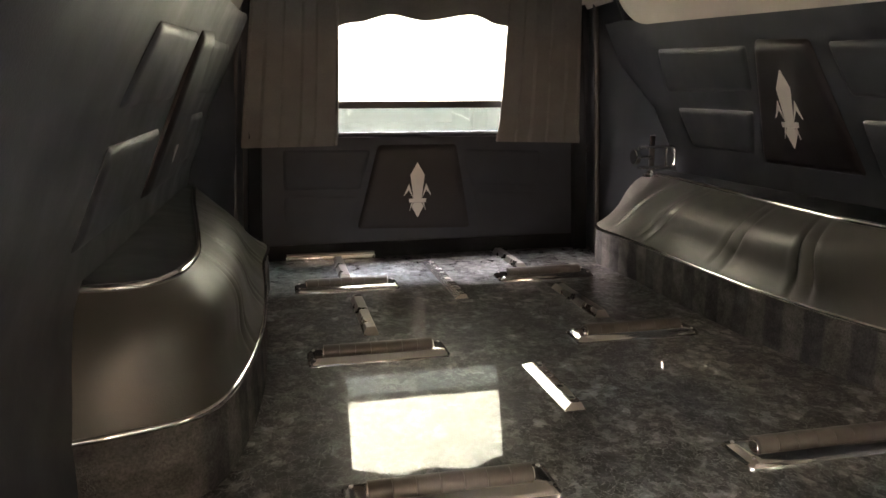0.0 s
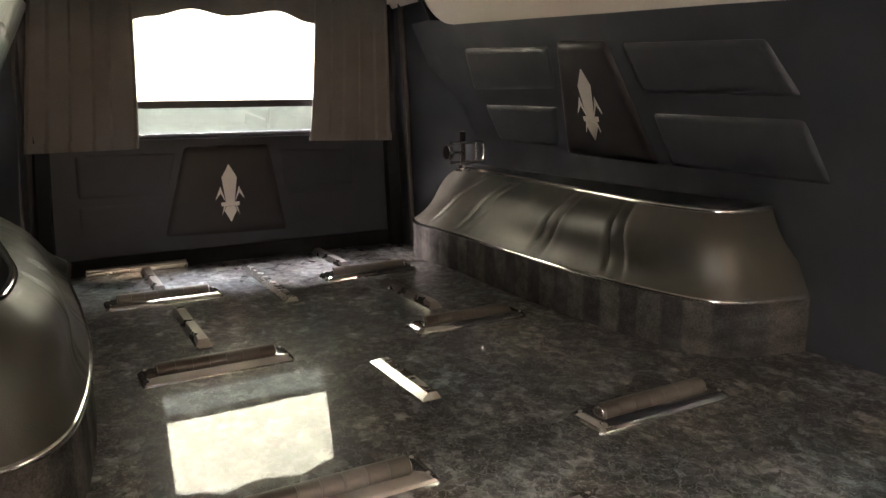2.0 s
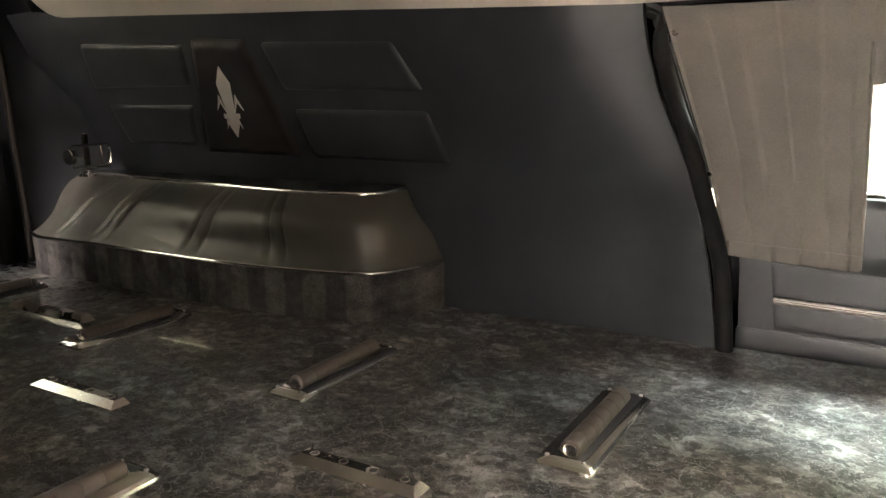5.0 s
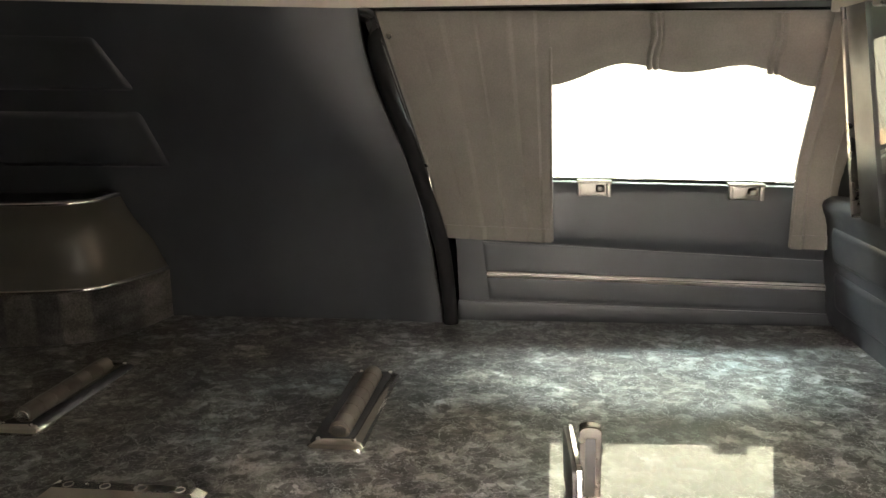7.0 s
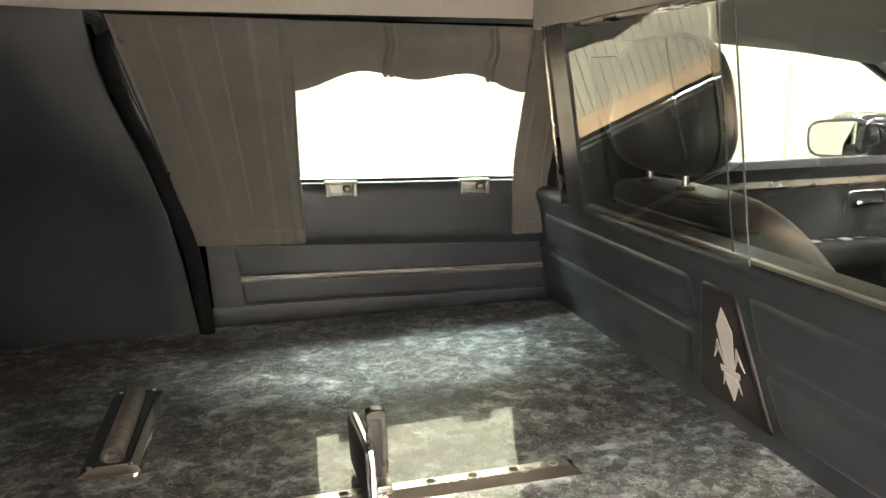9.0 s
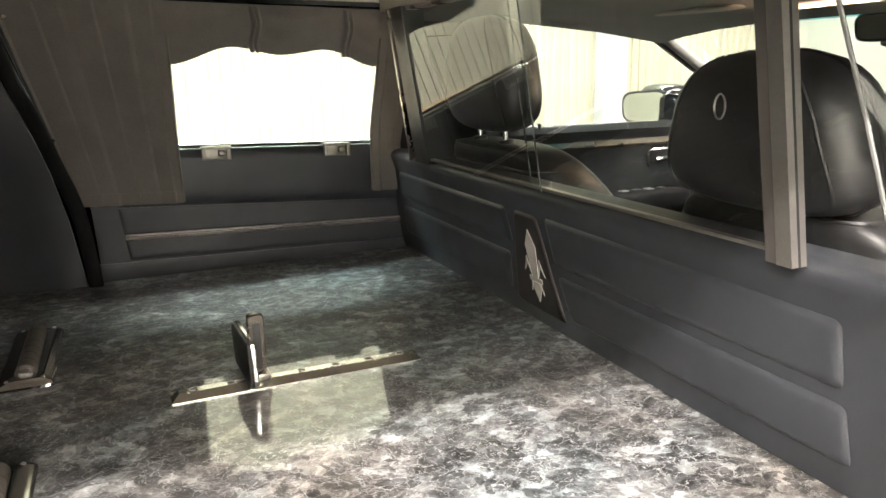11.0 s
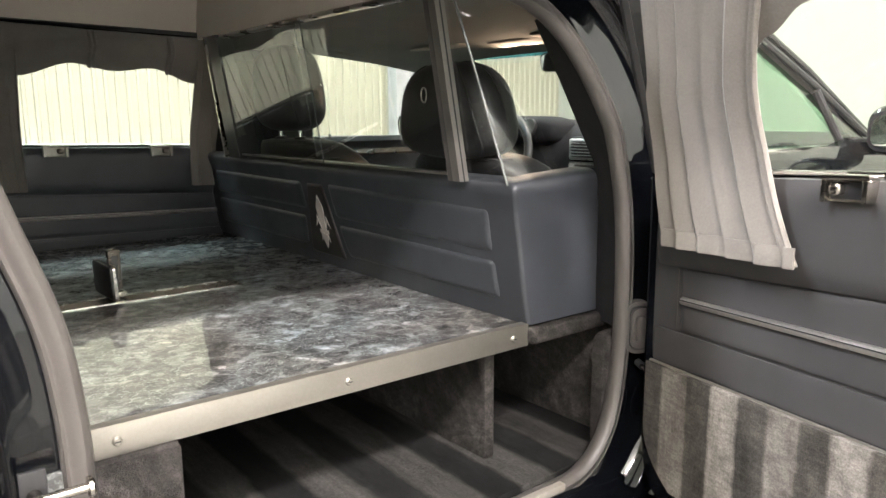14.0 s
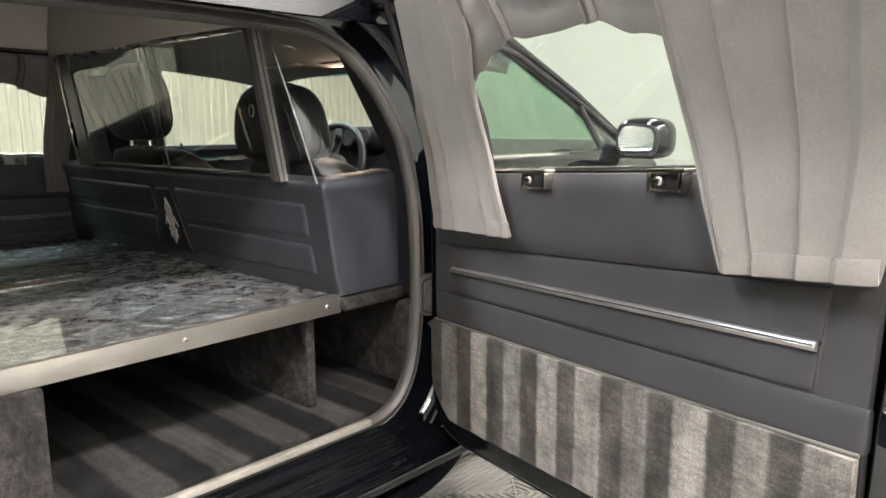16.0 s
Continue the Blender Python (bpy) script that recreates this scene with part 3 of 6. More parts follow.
def emblem(parent, to3d, h, mirror=1):
    """A stylised three-leaf silver badge: blade, two barbs, a band and a foot."""
    shapes = [
        [(0.0, 0.098), (0.024, 0.054), (0.0135, -0.030), (-0.0135, -0.030), (-0.024, 0.054)],
        [(0.0, -0.096), (0.020, -0.057), (0.013, -0.043), (-0.013, -0.043), (-0.020, -0.057)],
        [(-0.028, -0.042), (0.028, -0.042), (0.029, -0.029), (-0.029, -0.029)],
    ]
    for sgn in (-1, 1):
        shapes.append([(sgn * x, y) for x, y in ((0.0145, -0.028), (0.029, 0.024), (0.034, 0.006), (0.028, -0.001))])
        shapes.append([(sgn * x, y) for x, y in ((0.029, 0.024), (0.047, -0.020), (0.031, 0.000))])
        shapes.append([(sgn * x, y) for x, y in ((0.016, -0.043), (0.028, -0.072), (0.021, -0.043))])
    bms = []
    for sh in shapes:
        bms.append(plate(sh, lambda u, v, hh: to3d(u * mirror, v, hh), h - 0.0008, h + 0.0007))
    return part("emblem", join(*bms), SILVER, parent, "silver stitched lily emblem")


def side_wall(name, far):
    ob = thing(name, (wall_x(0.4) if far else 2 * MID - wall_x(0.4), 1.3, 0.0), "black vinyl side wall with embossed pads and a brown emblem panel", "wall", kind="structure")
    IN = 0.022

    def flip(b):
        if far:
            return b
        b.transform(Matrix.Translation((-IN, 0, 0)))
        for v in b.verts:
            v.co.x -= 0.020 * min(1.0, max(0.0, (0.52 - v.co.z) / 0.16))
        return mirrored(b)
    part("panel", flip(slab(side_panel(), (0.02, 0, 0))), VINYL, ob)

    def at(y, z, h):
        return Vector((wall_x(z) - h * 0.90, y, z - h * 0.43))
    pads = [
        [(2.051, 0.657), (1.650, 0.639), (1.683, 0.535), (2.087, 0.538)],
        [(2.06, 0.491), (1.706, 0.486), (1.762, 0.377), (2.05, 0.379)],
        [(1.382, 0.629), (1.012, 0.612), (0.964, 0.509), (1.36, 0.520)],
        [(1.353, 0.473), (0.970, 0.465), (0.942, 0.344), (1.341, 0.352)],
    ]
    for p in pads:
        part("pad", flip(pillow(p, at, 0.007, 0.014)), VINYL, ob)
    panel = part("emblem_panel", flip(pillow([(1.606, 0.650), (1.432, 0.638), (1.386, 0.353), (1.728, 0.358)], at, 0.012, 0.02)), VINYL_BROWN, ob, "dark brown vinyl panel")
    bm_at = (lambda u, v, h: at(1.556 + u - v * 0.19, 0.495 + v * 0.92, h))
    if far:
        emblem(panel, bm_at, 0.0135)
    else:
        emblem(panel, lambda u, v, h: Matrix.Translation((2 * MID + IN + 0.020 * min(1.0, max(0.0, (0.52 - bm_at(u, v, h).z) / 0.16)), 0, 0)) @ Matrix.Diagonal((-1, 1, 1, 1)) @ bm_at(u, v, h), 0.0135)
    return ob


side_wall("wall_1", True)
side_wall("wall_2", False)

# the raised roof's cloth lining, with rounded shoulders
rows = []
for y in [-0.347, -0.2, 0.2, 0.5, 0.8, 1.1, 1.4, 1.7, 2.0, 2.05, 2.09, 2.12, 2.14, 2.155, 2.165, 2.169, 2.17, 2.25, 2.45]:
    e = headliner_edge(y)
    q = min(1.0, max(0.0, (y - 2.05) / 0.12))
    curl = 0.085 * (1 - math.sqrt(1 - q * q))
    e = e + curl
    half = [(wall_x(e) - 0.006 - MID, e), (wall_x(e) - 0.016 - MID, e + 0.05), (wall_x(e) - 0.05 - MID, e + 0.14), (0.50, 0.93), (0.36, 0.985), (0.15, 1.0), (0, 1.002)]
    ring = [(MID + a, y, b) for a, b in half] + [(MID - a, y, b) for a, b in half[-2::-1]]
    rows.append(ring)
solid("ceiling_lining", thick(loft(rows), 0.015), HEADLINER, "cream cloth headliner in the raised roof", "headliner", "structure")
solid("trim", box(-0.13, 1.10, -0.372, -0.346, 0.611, 1.0, 0.006), HEADLINER, "cream cloth header above the partition glass", "header", "structure")
# outer roof and flanks, black paint
rows = []
for y in [-0.75, 0.0, 1.0, 2.0, 2.53]:
    half = [(0.80, 0.60), (0.775, 0.72), (0.70, 0.92), (0.55, 1.03), (0.30, 1.06), (0, 1.07)]
    rows.append([(MID + a, y, b) for a, b in half] + [(MID - a, y, b) for a, b in half[-2::-1]])
solid("roof", thick(loft(rows), -0.01), PAINT, "black glossy raised vehicle roof", "roof", "structure")


def flank(far):
    y0, y1 = (0.62, 2.75)
    prof = [(0.90, -0.42), (0.93, -0.2), (0.935, 0.05), (0.92, 0.25), (0.90, 0.33), (0.80, 0.60)]
    b = thick(loft([[(MID + x, y, z) for x, z in prof] for y in (y0, 1.2, 2.0, y1)]), 0.01)
    return b if far else mirrored(b)


solid("body_side", flank(True), PAINT, "black glossy rear flank of the vehicle", "body panel", "structure")
solid("body_side", flank(False), PAINT, "black glossy rear flank of the vehicle", "body panel", "structure")

# deck, its aluminium edge and the boards under it
solid("deck", plate([(-0.18, -0.47), (1.275, -0.47), (1.275, 2.515), (-0.275, 2.515), (-0.275, 0.325), (-0.18, 0.325)], lambda u, v, h: Vector((u, v, h)), -0.022, 0.0), DECK, "glossy dark marbled laminate casket deck with pale veins", "floor", "structure")
edge = thing("edge_trim", (-0.184, -0.06, -0.02), "brushed aluminium edge strip along the deck with round bolts", "trim", kind="structure")
part("strip", join(box(-0.186, -0.180, -0.468, 0.324, -0.040, 0.002, 0.001), box(-0.186, -0.168, -0.468, 0.324, 0.0005, 0.0028, 0.0008)), ALU, edge)
for by in (-0.430, -0.078, 0.266):
    bolt = part("bolt", disc((-0.186, by, -0.020), (-1, 0, 0), 0.0065, 0.004, 16), ALU, edge)
    part("slot", box(-0.1908, -0.1900, by - 0.004, by + 0.004, -0.0207, -0.0193, 0), BLACK_TRIM, bolt)
solid("cargo_floor", box(-0.255, 1.22, -0.70, 0.9, -0.30, -0.272, 0.004), CARPET_FLOOR, "striped grey carpet on the low cargo floor", "floor", "structure")
# added walls, put there to stop stray light reaching the cargo floor
solid("cargo_back", join(box(-0.255, 1.22, 0.9, 0.93, -0.30, -0.024, 0.004), box(1.19, 1.22, -0.66, 0.898, -0.271, -0.024, 0.004)), CARPET, "added carpeted walls that keep light out under the deck", "wall", "structure")
solid("carpet_block", box(-0.200, -0.02, 0.188, 0.345, -0.272, -0.041, 0.008), CARPET, "dark grey carpeted support under the deck", "support", "structure")
solid("carpet_board", box(-0.135, 1.2, -0.43, -0.405, -0.272, -0.024, 0.006), CARPET, "grey carpeted board under the deck's front end", "board", "structure")
solid("carpet_wall", join(box(-0.24, 1.2, -0.70, -0.675, -0.272, -0.03, 0.01), box(-0.26, -0.225, -0.70, -0.60, -0.272, -0.03, 0.03, 4)), CARPET, "grey carpeted wall behind the front seats", "wall", "structure")
solid("carpet_ledge", box(-0.205, 1.2, -0.668, -0.466, -0.036, -0.005, 0.010, 3), CARPET, "grey carpeted ledge under the partition", "ledge", "structure")

# ---- side openings: seal and painted jamb ----
OPENING = [(-0.05, -0.288), (-0.40, -0.288), (-0.53, -0.275), (-0.600, -0.20), (-0.627, -0.06), (-0.631, 0.10), (-0.618, 0.24), (-0.575, 0.385), (-0.500, 0.508), (-0.40, 0.573), (-0.26, 0.588),
           (0.05, 0.591), (0.31, 0.588), (0.415, 0.565), (0.447, 0.51), (0.407, 0.39), (0.372, 0.28), (0.339, 0.17), (0.325, 0.06), (0.320, -0.10), (0.302, -0.23), (0.21, -0.285)]   # y, z


FAR_OPENING = OPENING[:11] + [(0.05, 0.632), (0.31, 0.637), (0.395, 0.636), (0.435, 0.630), (0.458, 0.612), (0.465, 0.580), (0.459, 0.540), (0.440, 0.475), (0.415, 0.400), (0.385, 0.300), (0.357, 0.210), (0.343, 0.140), (0.331, 0.0), (0.326, -0.12), (0.302, -0.23), (0.21, -0.285)]


def ring(d, x, outline=OPENING):
    """The opening's outline, moved outwards by d, at the side plane x."""
    pts = smooth_line([(0, a, b) for a, b in outline], 9, True)
    n = len(pts)
    out = []
    for i, p in enumerate(pts):
        t = (pts[(i + 1) % n] - pts[i - 1]).normalized()
        nrm = Vector((0, -t.z, t.y))
        lean = 0.20 * max(0.0, p.z - 0.36)
        out.append(Vector((x + lean, p.y, p.z)) - nrm * d * (1 if OUTWARD else -1))
    return out


_a = sum(OPENING[i][0] * OPENING[(i + 1) % len(OPENING)][1] - OPENING[(i + 1) % len(OPENING)][0] * OPENING[i][1] for i in range(len(OPENING)))
OUTWARD = _a > 0


def side_opening(far):
    def flip(b):
        if not far:
            return b
        return mirrored(b)
    if far:
        # same seal as the near one; its shade is put into the black colour
        solid("seal", flip(tube(ring(0.0, -0.262, FAR_OPENING), 0.0165, True, 10)), BLACK_MATT, "rubber seal round the far door opening, blackened for shade", "seal", "structure")
    else:
        lobes = [(-0.004, -0.256), (-0.009, -0.264), (-0.011, -0.274), (-0.008, -0.283), (0.000, -0.288), (0.008, -0.286), (0.013, -0.280), (0.016, -0.279), (0.020, -0.281), (0.023, -0.277), (0.024, -0.268)]
        lr = [ring(d, x) for d, x in lobes]
        solid("seal", thick(loft([r + r[:1] for r in lr]), 0.002), SEAL, "soft grey rubber seal round the door opening", "seal", "structure")
    if far:
        prof = [(-0.004, -0.300), (0.010, -0.305), (0.090, -0.310), (0.112, -0.340), (0.136, -0.385), (0.155, -0.405)]
    else:
        prof = [(0.006, -0.250), (0.018, -0.264), (0.030, -0.268), (0.044, -0.271), (0.072, -0.281), (0.083, -0.290), (0.092, -0.304), (0.098, -0.322), (0.108, -0.330), (0.116, -0.336), (0.122, -0.352), (0.130, -0.376), (0.140, -0.394), (0.155, -0.405)]
        prof = [(p.x, p.y) for p in smooth_line([(a, c, 0) for a, c in prof], 3)]
    rows = [ring(d, x, FAR_OPENING if far else OPENING) for d, x in prof]
    b = loft(rows, cyclic=True)
    solid("door_jamb", flip(thick(b, 0.004)), PAINT, "black glossy painted door jamb", "door frame", "structure", sharp=75)


side_opening(False)
side_opening(True)
solid("sill_plate", box(-0.301, -0.285, -0.455, 0.29, -0.284, -0.269, 0.003), SILL_ALU, "worn aluminium sill plate", "trim", "structure")
SILL = [(-0.262, -0.300), (-0.285, -0.303), (-0.300, -0.312), (-0.306, -0.322), (-0.330, -0.325), (-0.338, -0.333), (-0.352, -0.336), (-0.358, -0.330), (-0.366, -0.336), (-0.372, -0.346), (-0.392, -0.349), (-0.408, -0.358),
        (-0.412, -0.374), (-0.402, -0.390), (-0.370, -0.402), (-0.310, -0.412), (-0.275, -0.440), (-0.255, -0.470), (-0.200, -0.472)]
sill_line = [(p.x, p.y) for p in smooth_line([(x, z, 0) for x, z in SILL], 3)]
for near in (True, False):
    sill_bm = thick(loft([[(x, y, z) for x, z in sill_line] for y in frange(-0.9, 0.7, 6)]), 0.004)
    solid("sill", sill_bm if near else mirrored(sill_bm), PAINT, "black glossy rocker sill with stepped treads", "sill", "structure", sharp=60)


# ---- casket hardware on the deck ----
def roller(m):
    r = thing("casket_roller", m, "chrome casket roller plate with a dark segmented roller", "roller", "casket rollers")
    hx, hy = 0.145, 0.042
    poly = [(-hx, -hy), (hx, -hy), (hx, hy), (-hx, hy)]
    slot = [(-0.115, -0.0175), (0.115, -0.0175), (0.115, 0.0175), (-0.115, 0.0175)]
    loc = m.copy()
    outer = [[(u, v, h) for u, v in rounded(inset(poly, d), 0.012, 3)] for d, h in ((0.0, 0.0), (0.0005, 0.004), (0.004, 0.0085), (0.010, 0.0120), (0.016, 0.0138))]
    edge = [[(u, v, h) for u, v in rounded(slot, 0.003, 3)] for h in (0.0148, 0.012, 0.002)]
    bm = loft(outer + edge, cyclic=True)
    bm.transform(loc)
    part("plate", bm, CHROME, r, sharp=20)
    bm = box(-0.114, 0.114, -0.0172, 0.0172, 0.0012, 0.0032, 0)
    bm.transform(loc)
    part("well", bm, BLACK_TRIM, r)
    n = 7
    for i in range(n):
        a, b = -0.112 + 0.224 * i / n + 0.0002, -0.112 + 0.224 * (i + 1) / n - 0.0002
        rr = 0.0155
        ringp = [(a, rr * 0.965), (a + 0.0007, rr), (b - 0.0007, rr), (b, rr * 0.965)]
        bm = loft([[(x, q * math.cos(2 * math.pi * j / 18), 0.0155 + q * math.sin(2 * math.pi * j / 18)) for j in range(18)] for x, q in ringp], cyclic=True, caps=True)
        bm.transform(loc)
        part("roller_sleeve", bm, RUBBER, r, sharp=25)
    for sx in (-1, 1):
        bm = disc((sx * 0.112, 0, 0.0155), (sx, 0, 0), 0.011, 0.0028, 16, 0.0008)
        bm.transform(loc)
        part("end_cap", bm, STEEL, r)
        for sy in (-1, 1):
            bm = disc((sx * 0.131, sy * 0.026, 0.0115), (0, 0, 1), 0.0033, 0.0026, 12, 0.0008)
            bm.transform(loc)
            part("screw", bm, STEEL, r)
    return r


first = roller(Matrix.Translation((0.203, 1.495, 0.0)))
for x, y in ((0.224, 0.925), (0.193, 2.080), (0.777, 1.508), (0.794, 0.928), (0.778, 2.088), (0.788, 0.425), (0.226, 0.425)):
    copy_thing(first, Matrix.Translation((x, y, 0.0)))


def skid_bar(x, y0, y1, w=0.034, holes=0):
    """A low bevelled steel bar fore and aft on the deck."""
    b = thing("bier_rail" if holes else "skid_bar", (x, (y0 + y1) / 2, 0), "chrome bier pin rail with a row of round holes" if holes else "narrow dull steel skid bar lying on the marbled deck", "rail", "bier rails" if holes else "skid bars")
    h = 0.0095 if holes else 0.017
    k = 0.30
    prof = [(-w / 2, 0), (-w / 2, 0.002), (-w * (0.05 if holes else k), h), (w * (0.42 if holes else k), h), (w / 2, 0.002), (w / 2, 0)]
    hx = x + (0.175 * w if holes else 0)
    sl = 0.012
    rows = [[(x + a, y0 + (sl if c > 0.005 else 0), c) for a, c in prof], [(x + a, y1 - (sl if c > 0.005 else 0), c) for a, c in prof]]
    part("bar", loft(rows, caps=True), RAIL_CHROME if holes else GUNMETAL, b, sharp=15)
    for i in range(holes):
        y = y0 + (y1 - y0) * (i + 0.6) / (holes + 0.2)
        hole = part("pin_hole", disc((hx, y, h - 0.002), (0, 0, 1), 0.0056, 0.0023, 14, 0), BLACK_TRIM, b, "dark pin hole")
        ringpts = [(hx + 0.0062 * math.cos(2 * math.pi * j / 16), y + 0.0062 * math.sin(2 * math.pi * j / 16), h + 0.0004) for j in range(16)]
        part("rim", tube(ringpts, 0.0006, True, 5), GUNMETAL, hole)
    return b


skid_bar(0.206, 1.632, 1.944)
skid_bar(0.198, 2.172, 2.455)
skid_bar(0.767, 1.640, 1.944)
skid_bar(0.746, 2.190, 2.464)
skid_bar(0.479, 1.892, 2.347, 0.036, 9)
skid_bar(0.490, 1.142, 1.371, 0.038, 4)
skid_bar(0.501, 0.555, 0.767, 0.036, 4)
skid_bar(0.498, -0.188, 0.216, 0.036, 7)
for x0, x1, y in ((0.030, 0.324, 2.492), (0.605, 0.898, 2.505)):
    t = thing("threshold_roller", ((x0 + x1) / 2, y, 0), "long ridged steel threshold roller at the tailgate", "roller", "threshold rollers")
    part("body", box(x0, x1, y - 0.020, y + 0.020, 0.0, 0.012, 0.003), STEEL, t)
    for k in (-0.009, 0.009):
        part("ridge", tube([(x0 + 0.003, y + k, 0.015), (x1 - 0.003, y + k, 0.015)], 0.0075, n=10), ALU, t)

stop = thing("casket_stop", (0.52, 0.09, 0.0), "square black casket stop paddle with metal upright on pin rail", "stop")
part("pin_block", box(0.486, 0.540, 0.066, 0.096, 0.0100, 0.022, 0.003), GUNMETAL, stop)
face = rounded([(0.466, 0.006), (0.592, 0.006), (0.592, 0.084), (0.466, 0.084)], 0.014)


def on_paddle(u, v, h):
    return Vector((u, 0.093 + 0.05 * (u - 0.47) + 0.03 * (v - 0.05) + h, v))


part("paddle", loft([[on_paddle(u, v, h) for u, v in inset(face, d)] for h, d in ((-0.004, 0.001), (-0.002, 0.0), (0.0025, 0.0), (0.0035, 0.0015))], cyclic=True, caps=True), CHROME, stop, "square chrome-edged paddle", sharp=25)
part("paddle_pad", loft([[on_paddle(u, v, h) for u, v in inset(face, d)] for h, d in ((0.003, 0.003), (0.0075, 0.003), (0.0095, 0.006))], cyclic=True, caps=True), BLACK_TRIM, stop, "black rubber pad")
arch = [(0.066, 0.012), (0.092, 0.012), (0.092, 0.104)] + [(0.079 + 0.013 * math.cos(math.pi * i / 8), 0.104 + 0.006 * math.sin(math.pi * i / 8)) for i in range(1, 8)] + [(0.066, 0.104)]
part("upright", loft([[(x, u, v) for u, v in inset(arch, d)] for x, d in ((0.519, 0.0015), (0.5205, 0.0), (0.5335, 0.0), (0.535, 0.0015))], cyclic=True, caps=True), GUNMETAL_DARK, stop, "dark metal upright with a rounded top", sharp=25)
part("upright_groove", box(0.5172, 0.5188, 0.073, 0.085, 0.022, 0.096, 0.0004), BLACK_TRIM, stop)


# ---- wheel housing covers ----
LOW = [(1.288, 0.980), (1.178, 1.003), (1.078, 1.052), (1.035, 1.19), (1.012, 1.42), (1.010, 1.70), (1.018, 1.97), (1.008, 2.19), (1.04, 2.30)]
HIGH = [(1.262, 1.082), (1.165, 1.080), (1.115, 1.135), (1.100, 1.27), (1.113, 1.43), (1.135, 1.63), (1.163, 1.87), (1.186, 2.10), (1.205, 2.30)]


SEAMS = (1.250, 1.300, 1.535, 1.590, 1.925, 1.975, 2.13)


def housing(far):
    def flip(b):
        if far:
            return b
        b.transform(Matrix.Translation((0, -0.045, 0)))
        return mirrored(b)
    cx = 1.12 if far else 2 * MID - 1.12
    w = thing("wheel_housing_cover", (cx, 1.6, 0), "olive-black vinyl wheel housing cover with chrome beads and striped carpet skirt", "cover", "wheel housing covers")
    lo = smooth_line([(x, y, 0.113) for x, y in LOW], 36)
    hi = smooth_line([(x, y, 0.279) for x, y in HIGH], 36)
    n = len(lo)
    rows = []
    for t in frange(0, 1, 18):
        row = []
        for i in range(n):
            a, b = lo[i], hi[i]
            p = a.lerp(b, t)
            # the face swells out low down and curls in under the top bead
            swell = 0.020 * math.sin(math.pi * t) - 0.020 * math.sin(2 * math.pi * t) * 0.55
            d = Vector((-1.0, -0.35 * max(0.0, 1 - i / 70), 0)).normalized()
            # pairs of sewn seams that swing back towards the tailgate low down
            crease = 0.0
            for cy in SEAMS:
                q = a.y - cy - 0.035 * (0.5 - t)
                crease += 0.0050 * math.exp(-(q / 0.0075) ** 2) - 0.0022 * math.exp(-((abs(q) - 0.020) / 0.012) ** 2)
            crease *= min(1.0, i / 60)
            # the sheet is pulled in where it meets the corner post
            lump = -0.030 * max(0.0, (a.y - 2.10) / 0.2) ** 1.5
            f = math.sin(math.pi * min(1, t * 1.02)) ** 0.6 if 0 < t < 1 else 0
            row.append(p + d * (swell + (lump - crease) * f))
        rows.append(row)
    part("cover", flip(thick(loft(rows), 0.004)), VINYL_HOUSING, w)
    skirt = [[(p.x + 0.004 * (p.x < 1.2), p.y + 0.002, z) for p in lo] for z in (0.0, 0.05, 0.110)]
    part("skirt", flip(thick(loft(skirt), 0.006)), CARPET_SIDE, w, "striped grey carpet skirt")
    wall = [Vector((1.282, p.y, 0.279 + 0.006 * min(1.0, i / 40))) for i, p in enumerate(hi)]
    part("top", flip(thick(loft([[p + Vector((0, 0, 0.001)) for p in hi], [(p.lerp(q, 0.5) + Vector((0, 0, 0.012 * min(1.0, i / 40)))) for i, (p, q) in enumerate(zip(hi, wall))], wall]), 0.006)), VINYL_REAR, w)
    part("bead", flip(tube([p + Vector((-0.002, 0, 0)) for p in lo], 0.0055, n=10)), CHROME, w, "chrome bead")
    part("bead", flip(tube([p + Vector((-0.001, 0, 0.003)) for p in hi], 0.0065, n=10)), CHROME, w, "chrome bead")
    return w


housing(True)
housing(False)

# flower-tray clamp on the far housing: a flat upright with a rod cage and a thumb knob
KX, KY = 1.154, 2.165
cl = thing("clamp", (KX, KY, 0.284), "chrome bracket clamp on a round foot on the wheel housing", "clamp")
part("foot", disc((KX, KY, 0.280), (0, 0, 1), 0.026, 0.010, 20), CHROME, cl)
part("foot_collar", disc((KX, KY, 0.290), (0, 0, 1), 0.014, 0.010, 16), CHROME, cl)
part("post", box(KX - 0.008, KX + 0.008, KY - 0.005, KY + 0.005, 0.298, 0.408, 0.002), GUNMETAL_DARK, cl, "dark flat upright")
for z in (0.309, 0.372):
    part("rod", tube([(KX - 0.048, KY - 0.008, z), (KX + 0.066, KY - 0.008, z)], 0.0050, n=10), CHROME, cl)
part("bow", tube(smooth_line([(KX + 0.062, KY - 0.008, 0.309), (KX + 0.072, KY - 0.008, 0.316), (KX + 0.074, KY - 0.008, 0.340), (KX + 0.072, KY - 0.008, 0.365), (KX + 0.062, KY - 0.008, 0.372)], 4), 0.0050, n=8), CHROME, cl)
part("side_bar", tube([(KX + 0.045, KY - 0.008, 0.309), (KX + 0.045, KY - 0.008, 0.372)], 0.0035, n=8), CHROME, cl)
part("thumb_screw", tube([(KX - 0.060, KY - 0.008, 0.342), (KX - 0.004, KY - 0.008, 0.342)], 0.0045, n=8), CHROME, cl)
part("knob", disc((KX - 0.052, KY - 0.008, 0.342), (-1, 0, 0), 0.024, 0.014, 20), CHROME, cl)


